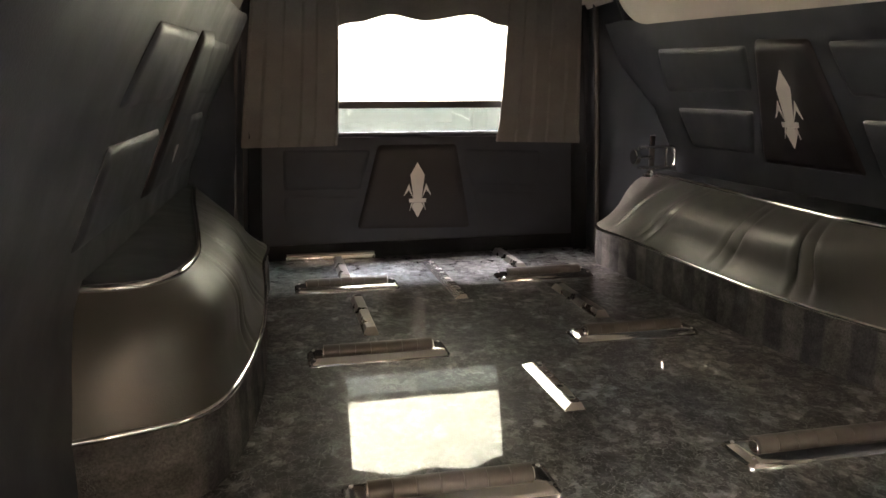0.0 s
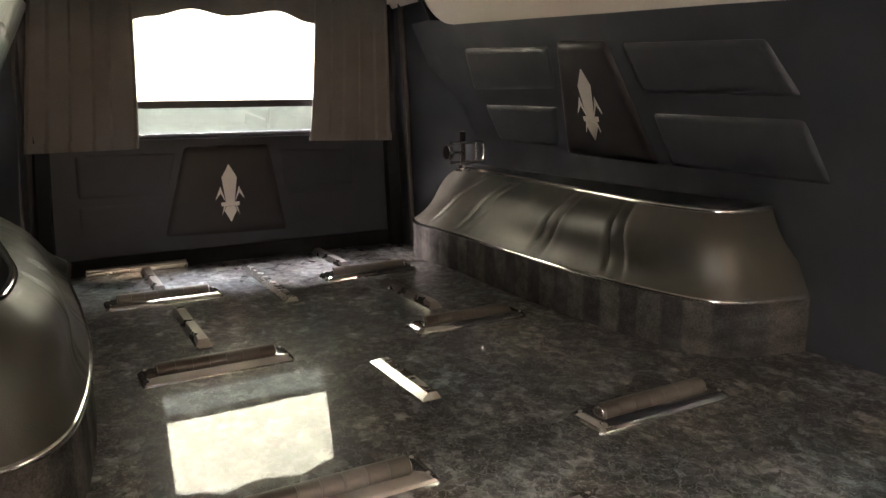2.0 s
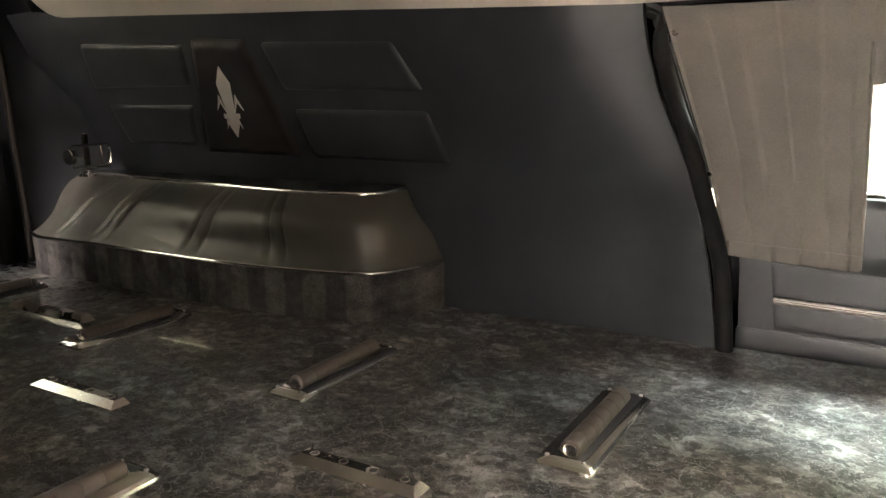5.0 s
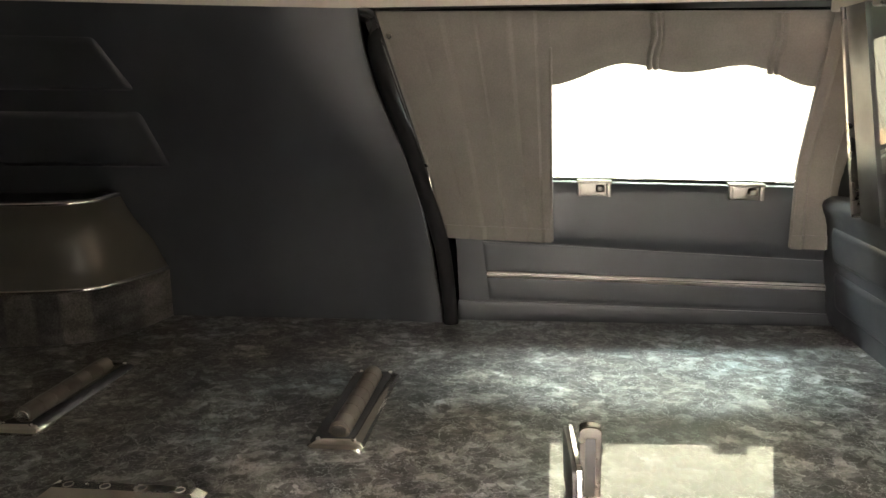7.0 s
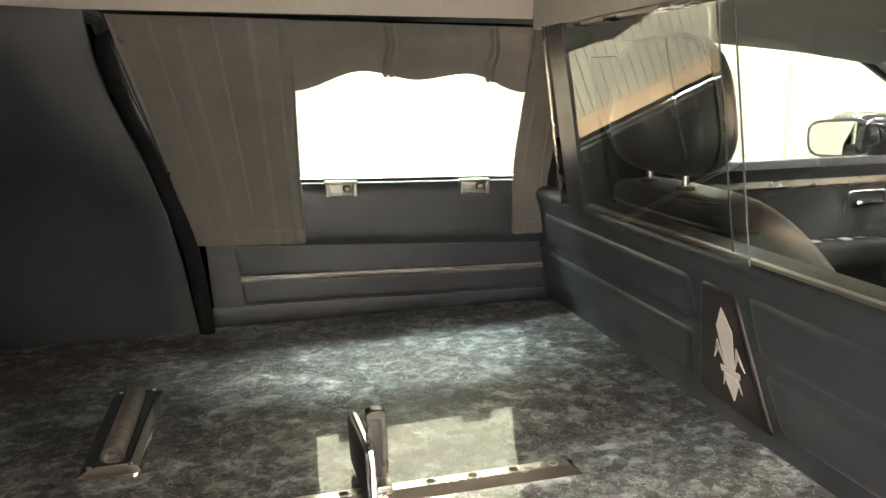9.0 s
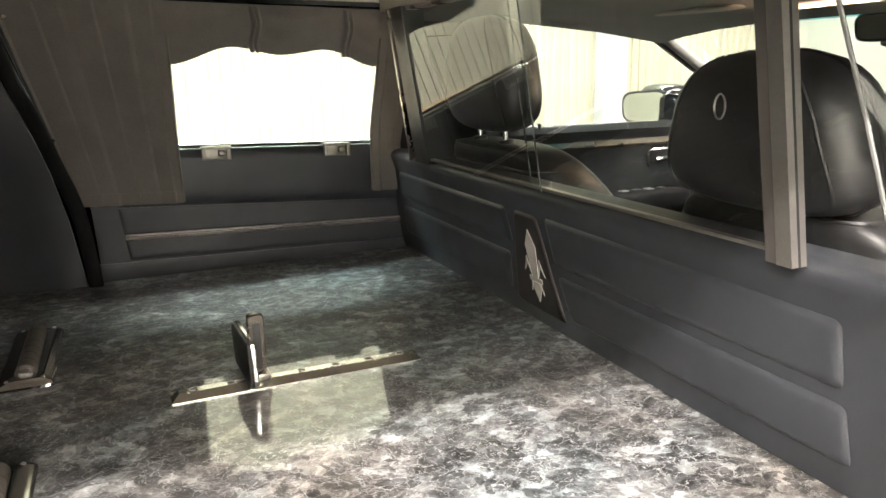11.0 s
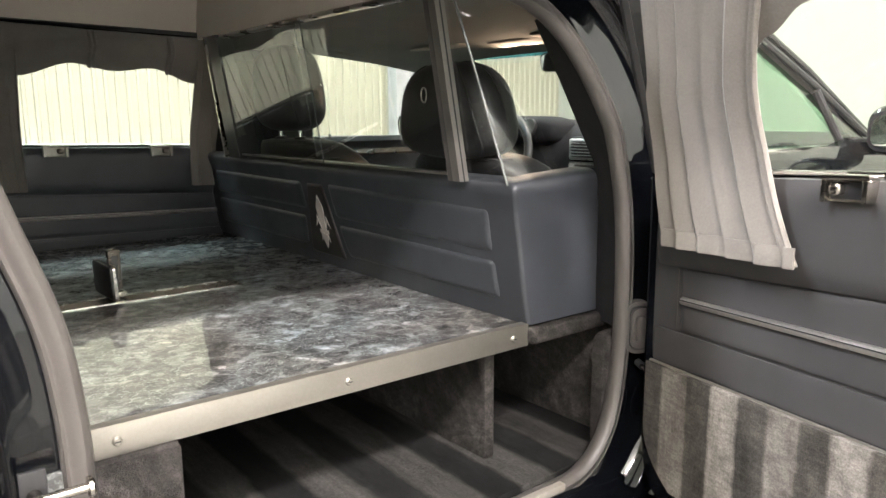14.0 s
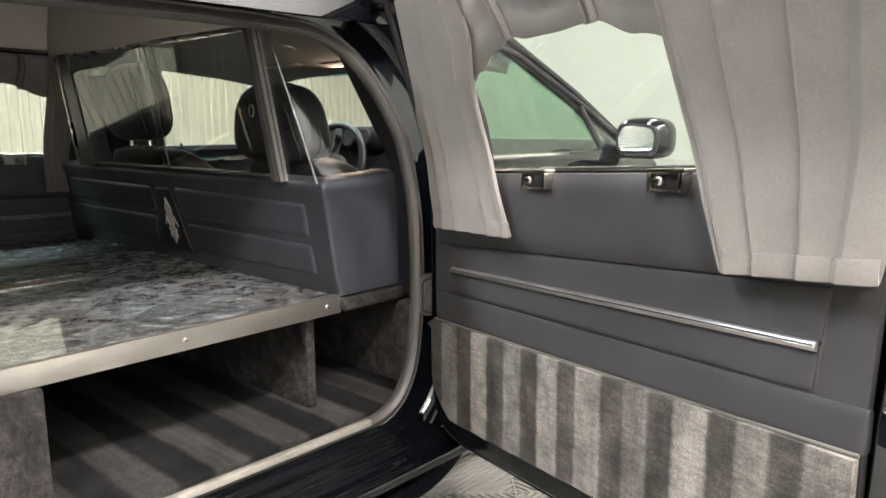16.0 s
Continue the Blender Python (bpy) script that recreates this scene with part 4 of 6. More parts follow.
# ---- curtains ----
def pleat(u, k=9.0, a=0.006, seed=0.0):
    """Pressed folds: flat bands that each overlap the next."""
    p = u * k / (2 * math.pi) + seed + 0.10 * math.sin(u * k * 0.6 + seed * 5)
    f = 1.0 - (p - math.floor(p))
    band = 1.5 * f if f < 0.86 else 1.29 * (1 - f) / 0.14
    return a * band + a * 0.30 * math.sin(u * k * 0.31 + seed)


def drape(at, left, right, z1, base, k=150, a=0.006, seed=0.0, nu=120, nv=22, hem=0.028, lift=0.0):
    """A pleated curtain leg; left(t), right(t) give its edges and base(u) its lower edge, with a stitched hem."""
    rows = []
    for j in range(nv + 1):
        t = j / nv
        row = []
        for i in range(nu + 1):
            q = i / nu
            z0 = base(q)
            z = z0 + (z1(q) - z0) * t
            u = left(t) + (right(t) - left(t)) * q
            fall = 0.45 + 0.55 * (1 - t)
            row.append(at(u, z, 0.020 + lift + a + pleat(q * (right(0) - left(0)), k, a, seed) * fall))
        rows.append(row)
    bm = thick(loft(rows), 0.0022)
    hrows = []
    for h in (0.0, hem * 0.5, hem):
        hrows.append([at(left(0) + (right(0) - left(0)) * i / nu, base(i / nu) - 0.002 + h, 0.0222 + lift + a + 0.0015 * (h == hem * 0.5) + pleat(i / nu * (right(0) - left(0)), k, a, seed)) for i in range(nu + 1)])
    return bm, thick(loft(hrows), 0.004)


def valance(at, u0, u1, z1, wave, bands, a=0.010, nu=70, nv=14):
    """The gathered strip above a window, sagging between its bands."""
    rows = []
    for j in range(nv + 1):
        t = j / nv
        row = []
        for i in range(nu + 1):
            q = i / nu
            u = u0 + (u1 - u0) * q
            z0 = scallop(wave, u)
            near = min([abs(u - b) for b in bands] + [9])
            puff = 1 - math.exp(-(near / 0.05) ** 2)
            stops = [u0 - 0.04] + list(bands) + [u1 + 0.04]
            lo = max(b for b in stops if b <= u + 1e-6)
            hi = min([b for b in stops if b > u + 1e-6] + [u1 + 0.08])
            sag = 4 * (u - lo) * (hi - u) / (hi - lo) ** 2
            fold = a * 0.75 * (abs(math.sin(math.pi * 2.2 * (t + 0.16 * sag) + 0.5 * math.sin(u * 9))) ** 0.55 - 0.6) * (0.35 + 0.65 * puff)
            row.append(at(u, z0 + (z1 - z0) * t, 0.016 + fold + a * puff * math.sin(math.pi * min(1, t * 1.1)) * 0.8))
        rows.append(row)
    return thick(loft(rows), 0.003)


def window_curtain(at, place, legs, val, label, group):
    cur = thing("curtain", place, label, "curtain", group)
    for L in legs:
        body, hem = drape(at, *L[0], **L[1])
        leg = part("drape", body, CURTAIN, cur, sharp=16)
        part("hem", hem, CURTAIN, leg)
        # rolled and stitched edge beside the window
        (lf, rt, top, base), more = L[0], L[1]
        inner = 0 if abs(lf(0) - 0.5 * (val[0] + val[1])) < abs(rt(0) - 0.5 * (val[0] + val[1])) else 1
        aa, lift = more["a"], more.get("lift", 0.0)
        edge = []
        for t in frange(0, 0.86, 24):
            u = (rt if inner else lf)(t)
            h = 0.020 + lift + aa + pleat(inner * (rt(0) - lf(0)), more["k"], aa, more["seed"]) * (0.45 + 0.55 * (1 - t))
            edge.append(at(u, base(inner) + (top(inner) - base(inner)) * t, h + 0.0015))
        part("side_hem", tube(edge, 0.0042, n=8, squash=0.7), CURTAIN, leg)
    u0, u1, z1, wave, bands = val
    v = part("valance", valance(at, u0, u1, z1, wave, bands), CURTAIN, cur)
    for b in bands:
        zb = scallop(wave, b)
        for side in (-1, 1):
            pts = [at(b + side * 0.006 + 0.003 * math.sin(8 * t), zb - 0.004 + (z1 - zb) * t, 0.024 + 0.006 * math.sin(math.pi * t)) for t in frange(0, 1, 10)]
            part("gather_band", tube(pts, 0.0062, n=8, squash=0.7), CURTAIN, v)
    return cur


# rear door
def rear_y(z):
    return 2.497 - 0.06 * max(0.0, z - 0.10)


def at_rear(x, z, h):
    return Vector((x, rear_y(z) - h, z))


rear = thing("door_2", (MID, 2.49, 0), "closed black vinyl tailgate door with a wide window and a brown emblem panel", "door", kind="structure")
X_L, X_R, Z_T = -0.24, 1.23, 1.0
wx0, wx1, wz0, wz1 = 0.02, 0.94, 0.415, 0.93
panes = [[(X_L, -0.02), (X_R, -0.02), (X_R, wz0), (X_L, wz0)], [(X_L, wz0), (wx0, wz0), (wx0, Z_T), (X_L, Z_T)], [(wx1, wz0), (X_R, wz0), (X_R, Z_T), (wx1, Z_T)], [(wx0, wz1), (wx1, wz1), (wx1, Z_T), (wx0, Z_T)]]
part("panel", join(*[plate(p, lambda u, v, h: at_rear(u, v, -h), 0.0, 0.06) for p in panes]), VINYL_REAR, rear)
for p in ([(0.035, 0.362), (0.318, 0.358), (0.284, 0.228), (0.030, 0.230)], [(0.028, 0.214), (0.280, 0.211), (0.246, 0.085), (0.022, 0.088)],
          [(0.632, 0.356), (0.902, 0.345), (0.904, 0.222), (0.656, 0.228)], [(0.660, 0.212), (0.905, 0.206), (0.908, 0.070), (0.690, 0.080)]):
    part("pad", pillow(p, at_rear, 0.005, 0.014), VINYL_REAR, rear)
ep = part("emblem_panel", pillow([(0.343, 0.374), (0.604, 0.373), (0.662, 0.082), (0.260, 0.092)], at_rear, 0.010, 0.030), VINYL_BROWN, rear, "dark brown vinyl panel")
emblem(ep, lambda u, v, h: at_rear(0.471 + u, 0.222 + v * 0.96, h), 0.0150)
part("window_pane", plate([(wx0, 0.505), (wx1, 0.505), (wx1, wz1), (wx0, wz1)], at_rear, -0.052, -0.047), GLASS, rear).visible_shadow = False
part("lower_pane", plate([(wx0, wz0), (wx1, wz0), (wx1, 0.503), (wx0, 0.503)], at_rear, -0.052, -0.047), GLASS_GREY, rear, "grey-tinted lower strip of glass").visible_shadow = False
part("wiper_rail", box(wx0, wx1, 2.480, 2.495, 0.492, 0.515, 0.003), BLACK_TRIM, rear)
part("window_sill", tube([(wx0 - 0.03, rear_y(0.41) - 0.006, 0.41), (wx1 + 0.03, rear_y(0.41) - 0.006, 0.405)], 0.009, n=8), BLACK_TRIM, rear)
part("kick_strip", box(-0.10, 1.06, 2.484, 2.494, 0.0, 0.052, 0.004), BLACK_MATT, rear, "black strip along the foot")
for side in (-1, 1):
    strip = [[(MID + side * (0.578 - 0.055 * max(0.0, z - 0.1)), 2.452, z), (MID + side * (0.545 - 0.055 * max(0.0, z - 0.1)), 2.470, z), (MID + side * (0.540 - 0.055 * max(0.0, z - 0.1)), 2.488, z)] for z in frange(0.0, 0.98, 6)]
    part("edge_strip", thick(loft(strip), 0.006), BLACK_MATT, rear, "black gap strip")
solid("tailgate_seal", tube([(-0.118, 2.40, 0.02), (-0.118, 2.41, 0.2), (-0.108, 2.41, 0.45), (-0.085, 2.40, 0.7), (-0.06, 2.39, 0.9)], 0.010, n=8), SEAL, "black rubber seal beside the tailgate", "seal", "structure")
solid("tailgate_seal", tube([(1.085, 2.40, 0.02), (1.083, 2.41, 0.2), (1.075, 2.41, 0.45), (1.060, 2.40, 0.7), (1.045, 2.39, 0.9)], 0.010, n=8), SEAL, "black rubber seal beside the tailgate", "seal", "structure")
for sx in (1, -1):
    # corner posts between side wall and tailgate
    pr = [[(MID + sx * (wall_x(z) - MID + 0.01), 2.20, z), (MID + sx * (1.19 - MID - 0.12 * z), 2.33, z), (MID + sx * (1.105 - MID - 0.05 * z), 2.42, z), (MID + sx * (1.095 - MID - 0.05 * z), 2.50, z)] for z in frange(-0.01, 1.0, 6)]
    solid("corner_post", thick(loft(pr), 0.006), VINYL, "black padded corner post by the tailgate", "post", "structure")
window_curtain(at_rear, (MID, 2.43, 0.6),
               [((lambda t: -0.092 + 0.075 * t, lambda t: 0.205 + 0.018 * t ** 0.6, lambda q: 0.99, lambda q: 0.376 + 0.002 * q), dict(k=110, a=0.004, seed=1.0, nu=150)),
                ((lambda t: 0.738 + 0.040 * t ** 0.6, lambda t: 1.030 - 0.02 * t, lambda q: 0.99, lambda q: 0.383 - 0.009 * q), dict(k=110, a=0.004, seed=4.0, nu=150))],
               (0.19, 0.81, 0.99, [(0.19, 0.738), (0.27, 0.755), (0.388, 0.781), (0.489, 0.764), (0.648, 0.785), (0.745, 0.755), (0.81, 0.735)], []),
               "grey pleated curtain round the tailgate window", "vehicle curtains")


def blob(fn, nu=24, nv=16):
    rows = [[fn(2 * math.pi * i / nu, math.pi * j / nv) for i in range(nu)] for j in range(1, nv)]
    return loft(rows, cyclic=True, caps=True)


def cushion(cx, cy, cz, sx, sy, sz, p=0.5, lean=0.0, taper=0.0):
    """A soft rounded block (superellipsoid) with lean in y by height and taper to the top."""
    def sp(v):
        return math.copysign(abs(v) ** p, v)

    def fn(a, b):
        z = sp(math.cos(b))
        k = 1 - taper * (z + 1) / 2
        return Vector((cx + sx * k * sp(math.cos(a)) * sp(math.sin(b)), cy + sy * sp(math.sin(a)) * sp(math.sin(b)) + lean * z * sz, cz + sz * z))
    return blob(fn, 32, 20)


def cushion_line(cx, cy, cz, sx, sy, sz, p, lean, taper, spots, r):
    """A welt lying on such a block; spots are pairs of angles, round it and down it."""
    def sp(v):
        return math.copysign(abs(v) ** p, v)
    pts = []
    for a, b in spots:
        z = sp(math.cos(b))
        k = 1 - taper * (z + 1) / 2
        pts.append(Vector((cx + sx * k * sp(math.cos(a)) * sp(math.sin(b)), cy + sy * sp(math.sin(a)) * sp(math.sin(b)) + lean * z * sz, cz + sz * z)))
    return tube(pts, r, n=6)


# ---- side doors ----
def door_lean(z):
    return 0.45 * 0.02 * math.log1p(math.exp((z - 0.34) / 0.02))


NEAR_U, NEAR_N = Vector((-0.9557, 0.2937, 0)), Vector((0.2937, 0.9557, 0))


def at_near(s, z, h):
    """A place on the open door: s from the hinge, z up, h towards the vehicle's inside."""
    rise = 0.058 * (s - 0.25) - 0.015
    return Vector((-0.2, -0.66, 0)) + NEAR_U * s + NEAR_N * (h + 0.006 + door_lean(z)) + Vector((0, 0, z + rise))


def at_far(s, z, h):
    rise = 0.029 * (s - 1.0)
    return Vector((1.308 - h - door_lean(z), s - 0.850, z + rise))


def side_door(name, at, legs, val, label, far):
    d = thing(name, at(0.65, 0, 0), label, "door", kind="structure")
    # both doors wear one vinyl; the far door's shade is put into a darker colour
    vinyl = VINYL if far else VINYL_DOOR
    foot = lambda q: -0.252 + 0.010 * (q - 0.25)
    # panel below the window, top roll, and frame round it
    zs = [-0.33, -0.30, -0.2, 0.0, 0.15, 0.26, 0.29, 0.302]
    left = lambda z: 0.172 + 0.055 * max(0, (-0.14 - z) / 0.12) ** 1.5
    right = lambda z: 1.168 if z < 0.1 else 1.168 + 0.10 * (z - 0.1)
    rows = []
    for z in zs:
        rows.append([at(left(z) + (right(z) - left(z)) * q, max(z, foot(left(z) + (right(z) - left(z)) * q)), -0.003 - (0.03 if z > 0.298 else 0.008 if z > 0.288 else 0)) for q in frange(0, 1, 12)])
    part("inner_panel", slab(rows, at(0.5, 0, -0.012) - at(0.5, 0, 0)), vinyl, d)
    # upper roll, raised field with the chrome rail, lower roll
    part("top_roll", pillow([(0.182, 0.302), (1.186, 0.302), (1.170, 0.172), (0.182, 0.148)], at, 0.012, 0.035, 0.02, 0.012), vinyl, d)
    part("rail_field", pillow([(0.250, 0.146), (1.116, 0.166), (1.108, 0.099), (0.250, 0.094)], at, 0.0022, 0.012, 0.004, 0.012), vinyl, d)
    part("rail_field", pillow([(0.250, 0.088), (1.108, 0.093), (1.101, 0.036), (0.250, 0.042)], at, 0.0022, 0.012, 0.004, 0.012), vinyl, d)
    part("lower_roll", pillow([(0.182, 0.036), (1.172, 0.030), (1.172, -0.026), (0.180, -0.026)], at, 0.002, 0.014, 0.006, 0.012), vinyl, d)
    rail = part("chrome_rail", loft([[at(0.254 + 0.852 * t, z, h) for z, h in ((0.1005, 0.002), (0.099, 0.007), (0.0935, 0.0095), (0.088, 0.007), (0.0865, 0.002))] for t in (0, 1)], caps=True), DOOR_RAIL, d, "ribbed chrome rail")
    part("groove", loft([[at(0.256 + 0.848 * t, z, h) for z, h in ((0.0965, 0.0085), (0.0955, 0.0105), (0.0945, 0.0085))] for t in (0, 1)], caps=True), BLACK_TRIM, rail)
    part("piping", tube([at(0.178 + 0.990 * t, -0.0285 + 0.014 * max(0.0, t - 0.8), 0.004) for t in frange(0, 1, 6)], 0.003, n=8), ALU, d, "pale piping")
    if not far:
        crows = []
        for v in (0.0, 0.25, 0.5, 0.62, 0.7, 0.78, 0.85, 0.9, 0.95, 1.0):
            a = 0.178 + 0.080 * max(0, (v - 0.55) / 0.45) ** 2
            crows.append([at(a + (1.168 - a) * q, -0.029 + (foot(a + (1.168 - a) * q) + 0.029) * v + 0.0008 * math.sin(q * 71) * (v == 1.0), 0.003) for q in frange(0, 1, 48)])
        cm = loft(crows)
        cm2 = thick(cm, 0.012)
        # carpet in its own axes, so that its bands run across the door
        cob = part("carpet", cm2, CARPET_DOOR, d, "striped grey carpet")
        stitches = []
        for k in range(34):
            t = k / 34
            stitches.append(box(-0.0011, 0.0011, -0.0005, 0.0005, -0.0005, 0.0005, 0))
            p = at(1.119 - 0.012 * t, 0.166 - 0.130 * t, 0.0035)
            stitches[-1].transform(Matrix.Translation(p) @ Matrix.Rotation(radians(90), 4, "Y"))
        for k in range(34):
            t = k / 34
            stitches.append(box(-0.0011, 0.0011, -0.0005, 0.0005, -0.0005, 0.0005, 0))
            stitches[-1].transform(Matrix.Translation(at(0.243, 0.146 - 0.105 * t, 0.0035)) @ Matrix.Rotation(radians(90), 4, "Y"))
        part("stitching", join(*stitches), RUBBER, d, "pale stitching")
    # black painted rim and outer skin
    out = -0.05 if not far else -0.06
    rim = [(0.149, 0.300), (0.149, -0.14), (0.153, -0.205), (0.168, -0.262), (0.208, -0.298), (0.27, -0.311), (0.36, -0.314), (1.08, -0.304), (1.15, -0.280), (1.182, -0.21), (1.188, 0.0), (1.212, 0.300)]
    rim = [(p.x, p.y) for p in smooth_line([(a, c, 0) for a, c in rim], 3)]
    rr = []
    for dh, grow in ((-0.004, -0.012), (-0.012, 0.0), (-0.045, 0.012), (-0.07, 0.03), (-0.12, 0.03)):
        rr.append([at(0.69 + (s - 0.69) * (1 + (grow if s > 0.3 else 0.0)), z if z > 0.29 else z * (1 + grow), dh) for s, z in rim])
    part("rim", thick(loft(rr), 0.004), PAINT, d)
    part("outer_skin", loft([[at(s, z, -0.125) for s in frange(0.12, 1.24, 4)] for z in (-0.285, 0.0, 0.2, 0.30)]), PAINT, d)
    # window: frame, glass, belt strip
    fr = [(0.155, 0.31), (0.20, 0.60), (0.215, 0.655), (0.26, 0.672), (1.26, 0.660), (1.31, 0.635), (1.30, 0.58), (1.235, 0.31)]
    path = smooth_line([at(s, z, -0.035) for s, z in fr], 4)
    if far:
        wide = [(0.06, -0.05), (0.06, 0.28), (0.12, 0.62), (0.15, 0.700), (0.26, 0.715), (1.22, 0.700), (1.298, 0.668), (1.322, 0.60), (1.300, 0.45), (1.285, 0.30), (1.24, -0.05)]
        part("frame_board", thick(loft([[at(s, z, 0.0) for s, z in [(0.17, -0.05)] + fr[:-1] + [(1.265, 0.44), fr[-1]] + [(1.18, -0.05)]], [at(s, z, 0.0) for s, z in wide]]), 0.006), BLACK_TRIM, d)
    part("window_frame", tube(path, 0.026, n=8), PAINT if not far else BLACK_TRIM, d)
    part("frame_seal", tube([p + (NEAR_N if not far else Vector((-1, 0, 0))) * 0.020 for p in path], 0.012, n=8), BLACK_TRIM, d)
    part("window_pane", loft([[at(s, z, -0.045) for s, z in ((0.17, 0.30), (1.23, 0.30))], [at(s, z, -0.045) for s, z in ((0.215, 0.66), (1.30, 0.65))]]), GLASS, d).visible_shadow = False
    part("belt_strip", tube([at(0.17 + 1.05 * t, 0.308, -0.022) for t in frange(0, 1, 6)], 0.006, n=8), CHROME, d)
    for sc in (0.573, 0.878):
        m = Matrix.Translation(at(sc, 0.296, 0.016))
        ax = (at(sc + 0.1, 0.296, 0) - at(sc, 0.296, 0)).normalized()
        nn = (at(sc, 0.296, 0.1) - at(sc, 0.296, 0)).normalized()
        rot = Matrix((ax, -nn, Vector((0, 0, 1)))).transposed().to_4x4()
        bm = join(box(-0.031, 0.031, -0.004, 0.010, -0.020, 0.010, 0.003), box(-0.036, 0.036, -0.015, 0.010, 0.008, 0.0145, 0.002), box(-0.034, -0.026, -0.014, 0.0, -0.020, 0.009, 0.002), box(0.026, 0.034, -0.014, 0.0, -0.020, 0.009, 0.002))
        bm.transform(m @ rot)
        lock = part("window_clip", bm, DIM_CLIP if far else CLIP, d, "dull chrome window clip")
        bm = box(-0.025, 0.025, -0.0055, -0.0035, -0.016, 0.006, 0.001)
        bm.transform(m @ rot)
        if far:
            bm.free()
        else:
            part("pocket", bm, BLACK_TRIM, lock, "dark pocket")
        bm = cushion(-0.012, -0.010, -0.003, 0.009, 0.008, 0.008, 0.7)
        bm.transform(m @ rot)
        part("catch", bm, DIM_CLIP if far else CLIP, lock)
    cur = window_curtain(at, at(0.68, 0.5, 0.0), legs, val, "grey pleated curtain tied round the side door window", "vehicle curtains")
    for s, z in ((1.28, 0.592), (1.232, 0.335)):
        part("press_stud", disc(at(s, z, 0.034), (at(s, z, 1) - at(s, z, 0)), 0.006, 0.004, 12), CHROME, cur, "chrome press stud")
    return d


side_door("door_1", at_near,
          [((lambda t: 0.243 - 0.030 * math.sin(math.pi * min(1.0, t / 0.6)) + 0.075 * max(0.0, t - 0.55) / 0.45, lambda t: 0.516 - 0.062 * math.sin(math.pi * min(1.0, t / 0.8)), lambda q: 0.635, lambda q: 0.192 - 0.004 * q), dict(k=112, a=0.0085, seed=0.4, nu=220, lift=0.001)),
           ((lambda t: 0.985 - 0.056 * math.sin(math.pi / 2 * min(1.0, t / 0.5)), lambda t: 1.188 + 0.085 * t, lambda q: 0.635, lambda q: 0.177 + 0.008 * q), dict(k=120, a=0.0075, seed=2.0, nu=200, lift=0.001))],
          (0.455, 0.965, 0.635, [(0.455, 0.470), (0.489, 0.486), (0.559, 0.514), (0.605, 0.528), (0.650, 0.520), (0.726, 0.518), (0.800, 0.521), (0.875, 0.492), (0.965, 0.470)], [0.600, 0.800]),
          "open black rear side door with grey vinyl panel and striped carpet", False)
side_door("door_3", at_far,
          [((lambda t: 0.965 + 0.010 * t, lambda t: 1.196 + 0.106 * t, lambda q: 0.636, lambda q: 0.178 + 0.003 * q), dict(k=150, a=0.005, seed=0.7, nu=150)),
           ((lambda t: 0.37, lambda t: 0.482 - 0.006 * t, lambda q: 0.636, lambda q: 0.182), dict(k=150, a=0.005, seed=3.0))],
          (0.40, 1.01, 0.636, [(0.40, 0.488), (0.478, 0.505), (0.612, 0.543), (0.722, 0.529), (0.831, 0.545), (0.974, 0.504), (1.01, 0.494)], [0.56, 0.78]),
          "closed rear side door in shade-darkened vinyl with a chrome rail", True)

# hinge and check strap of the open door
hg = thing("door_check", (-0.27, -0.70, -0.02), "grey door check arm in a rubber boot", "door check")
BN, BU = Vector((-0.88, 0.475, 0)), Vector((-0.475, -0.88, 0))
boot_at = lambda u, v, h: Vector((-0.297, -0.654, -0.014)) + BU * u + Vector((0, 0, v)) + BN * h
oval = lambda w, hgt: rounded([(-w, hgt), (w, hgt), (w, -hgt), (-w, -hgt)], w * 0.98, 6)
for w, hgt, h0, h1, m in ((0.027, 0.051, -0.020, 0.003, SEAL), (0.022, 0.044, 0.003, 0.0045, BLACK_TRIM), (0.019, 0.039, 0.003, 0.010, SEAL), (0.012, 0.026, 0.010, 0.018, SEAL)):
    part("boot", plate(oval(w, hgt), boot_at, h0, h1), m, hg)
part("arm", tube(smooth_line([(-0.295, -0.662, -0.006), (-0.320, -0.656, -0.014), (-0.345, -0.652, -0.026), (-0.375, -0.645, -0.032)], 4), 0.009, n=10), SEAL, hg)
part("pin", tube([(-0.290, -0.662, -0.086), (-0.345, -0.648, -0.101)], 0.007, n=8), STEEL, hg)
part("cable", tube(smooth_line([(-0.29, -0.705, -0.12), (-0.33, -0.69, -0.16), (-0.34, -0.68, -0.22), (-0.31, -0.69, -0.28)], 5), 0.004, n=6), BLACK_TRIM, hg)
st = thing("door_striker", (-0.30, 0.37, -0.01), "worn steel door striker pin on the rear jamb", "striker")
part("plate", box(-0.308, -0.300, 0.366, 0.394, -0.045, 0.022, 0.003), BLACK_TRIM, st)
part("pin", tube([(-0.322, 0.385, -0.006), (-0.322, 0.330, -0.006)], 0.0056, n=12), CLIP, st)
part("washer", disc((-0.322, 0.330, -0.006), (0, -1, 0), 0.012, 0.006, 18), CLIP, st)
part("pin_base", tube([(-0.300, 0.380, -0.006), (-0.326, 0.380, -0.006)], 0.008, n=12), GUNMETAL_DARK, st)
dl = thing("door_latch", at_near(1.21, 0.02, -0.02), "steel latch on the open door's edge", "latch")
bm = box(-0.012, 0.012, -0.02, 0.02, -0.022, 0.022, 0.004)
bm.transform(Matrix.Translation(at_near(1.222, -0.005, -0.02)))
part("latch_body", bm, STEEL, dl)


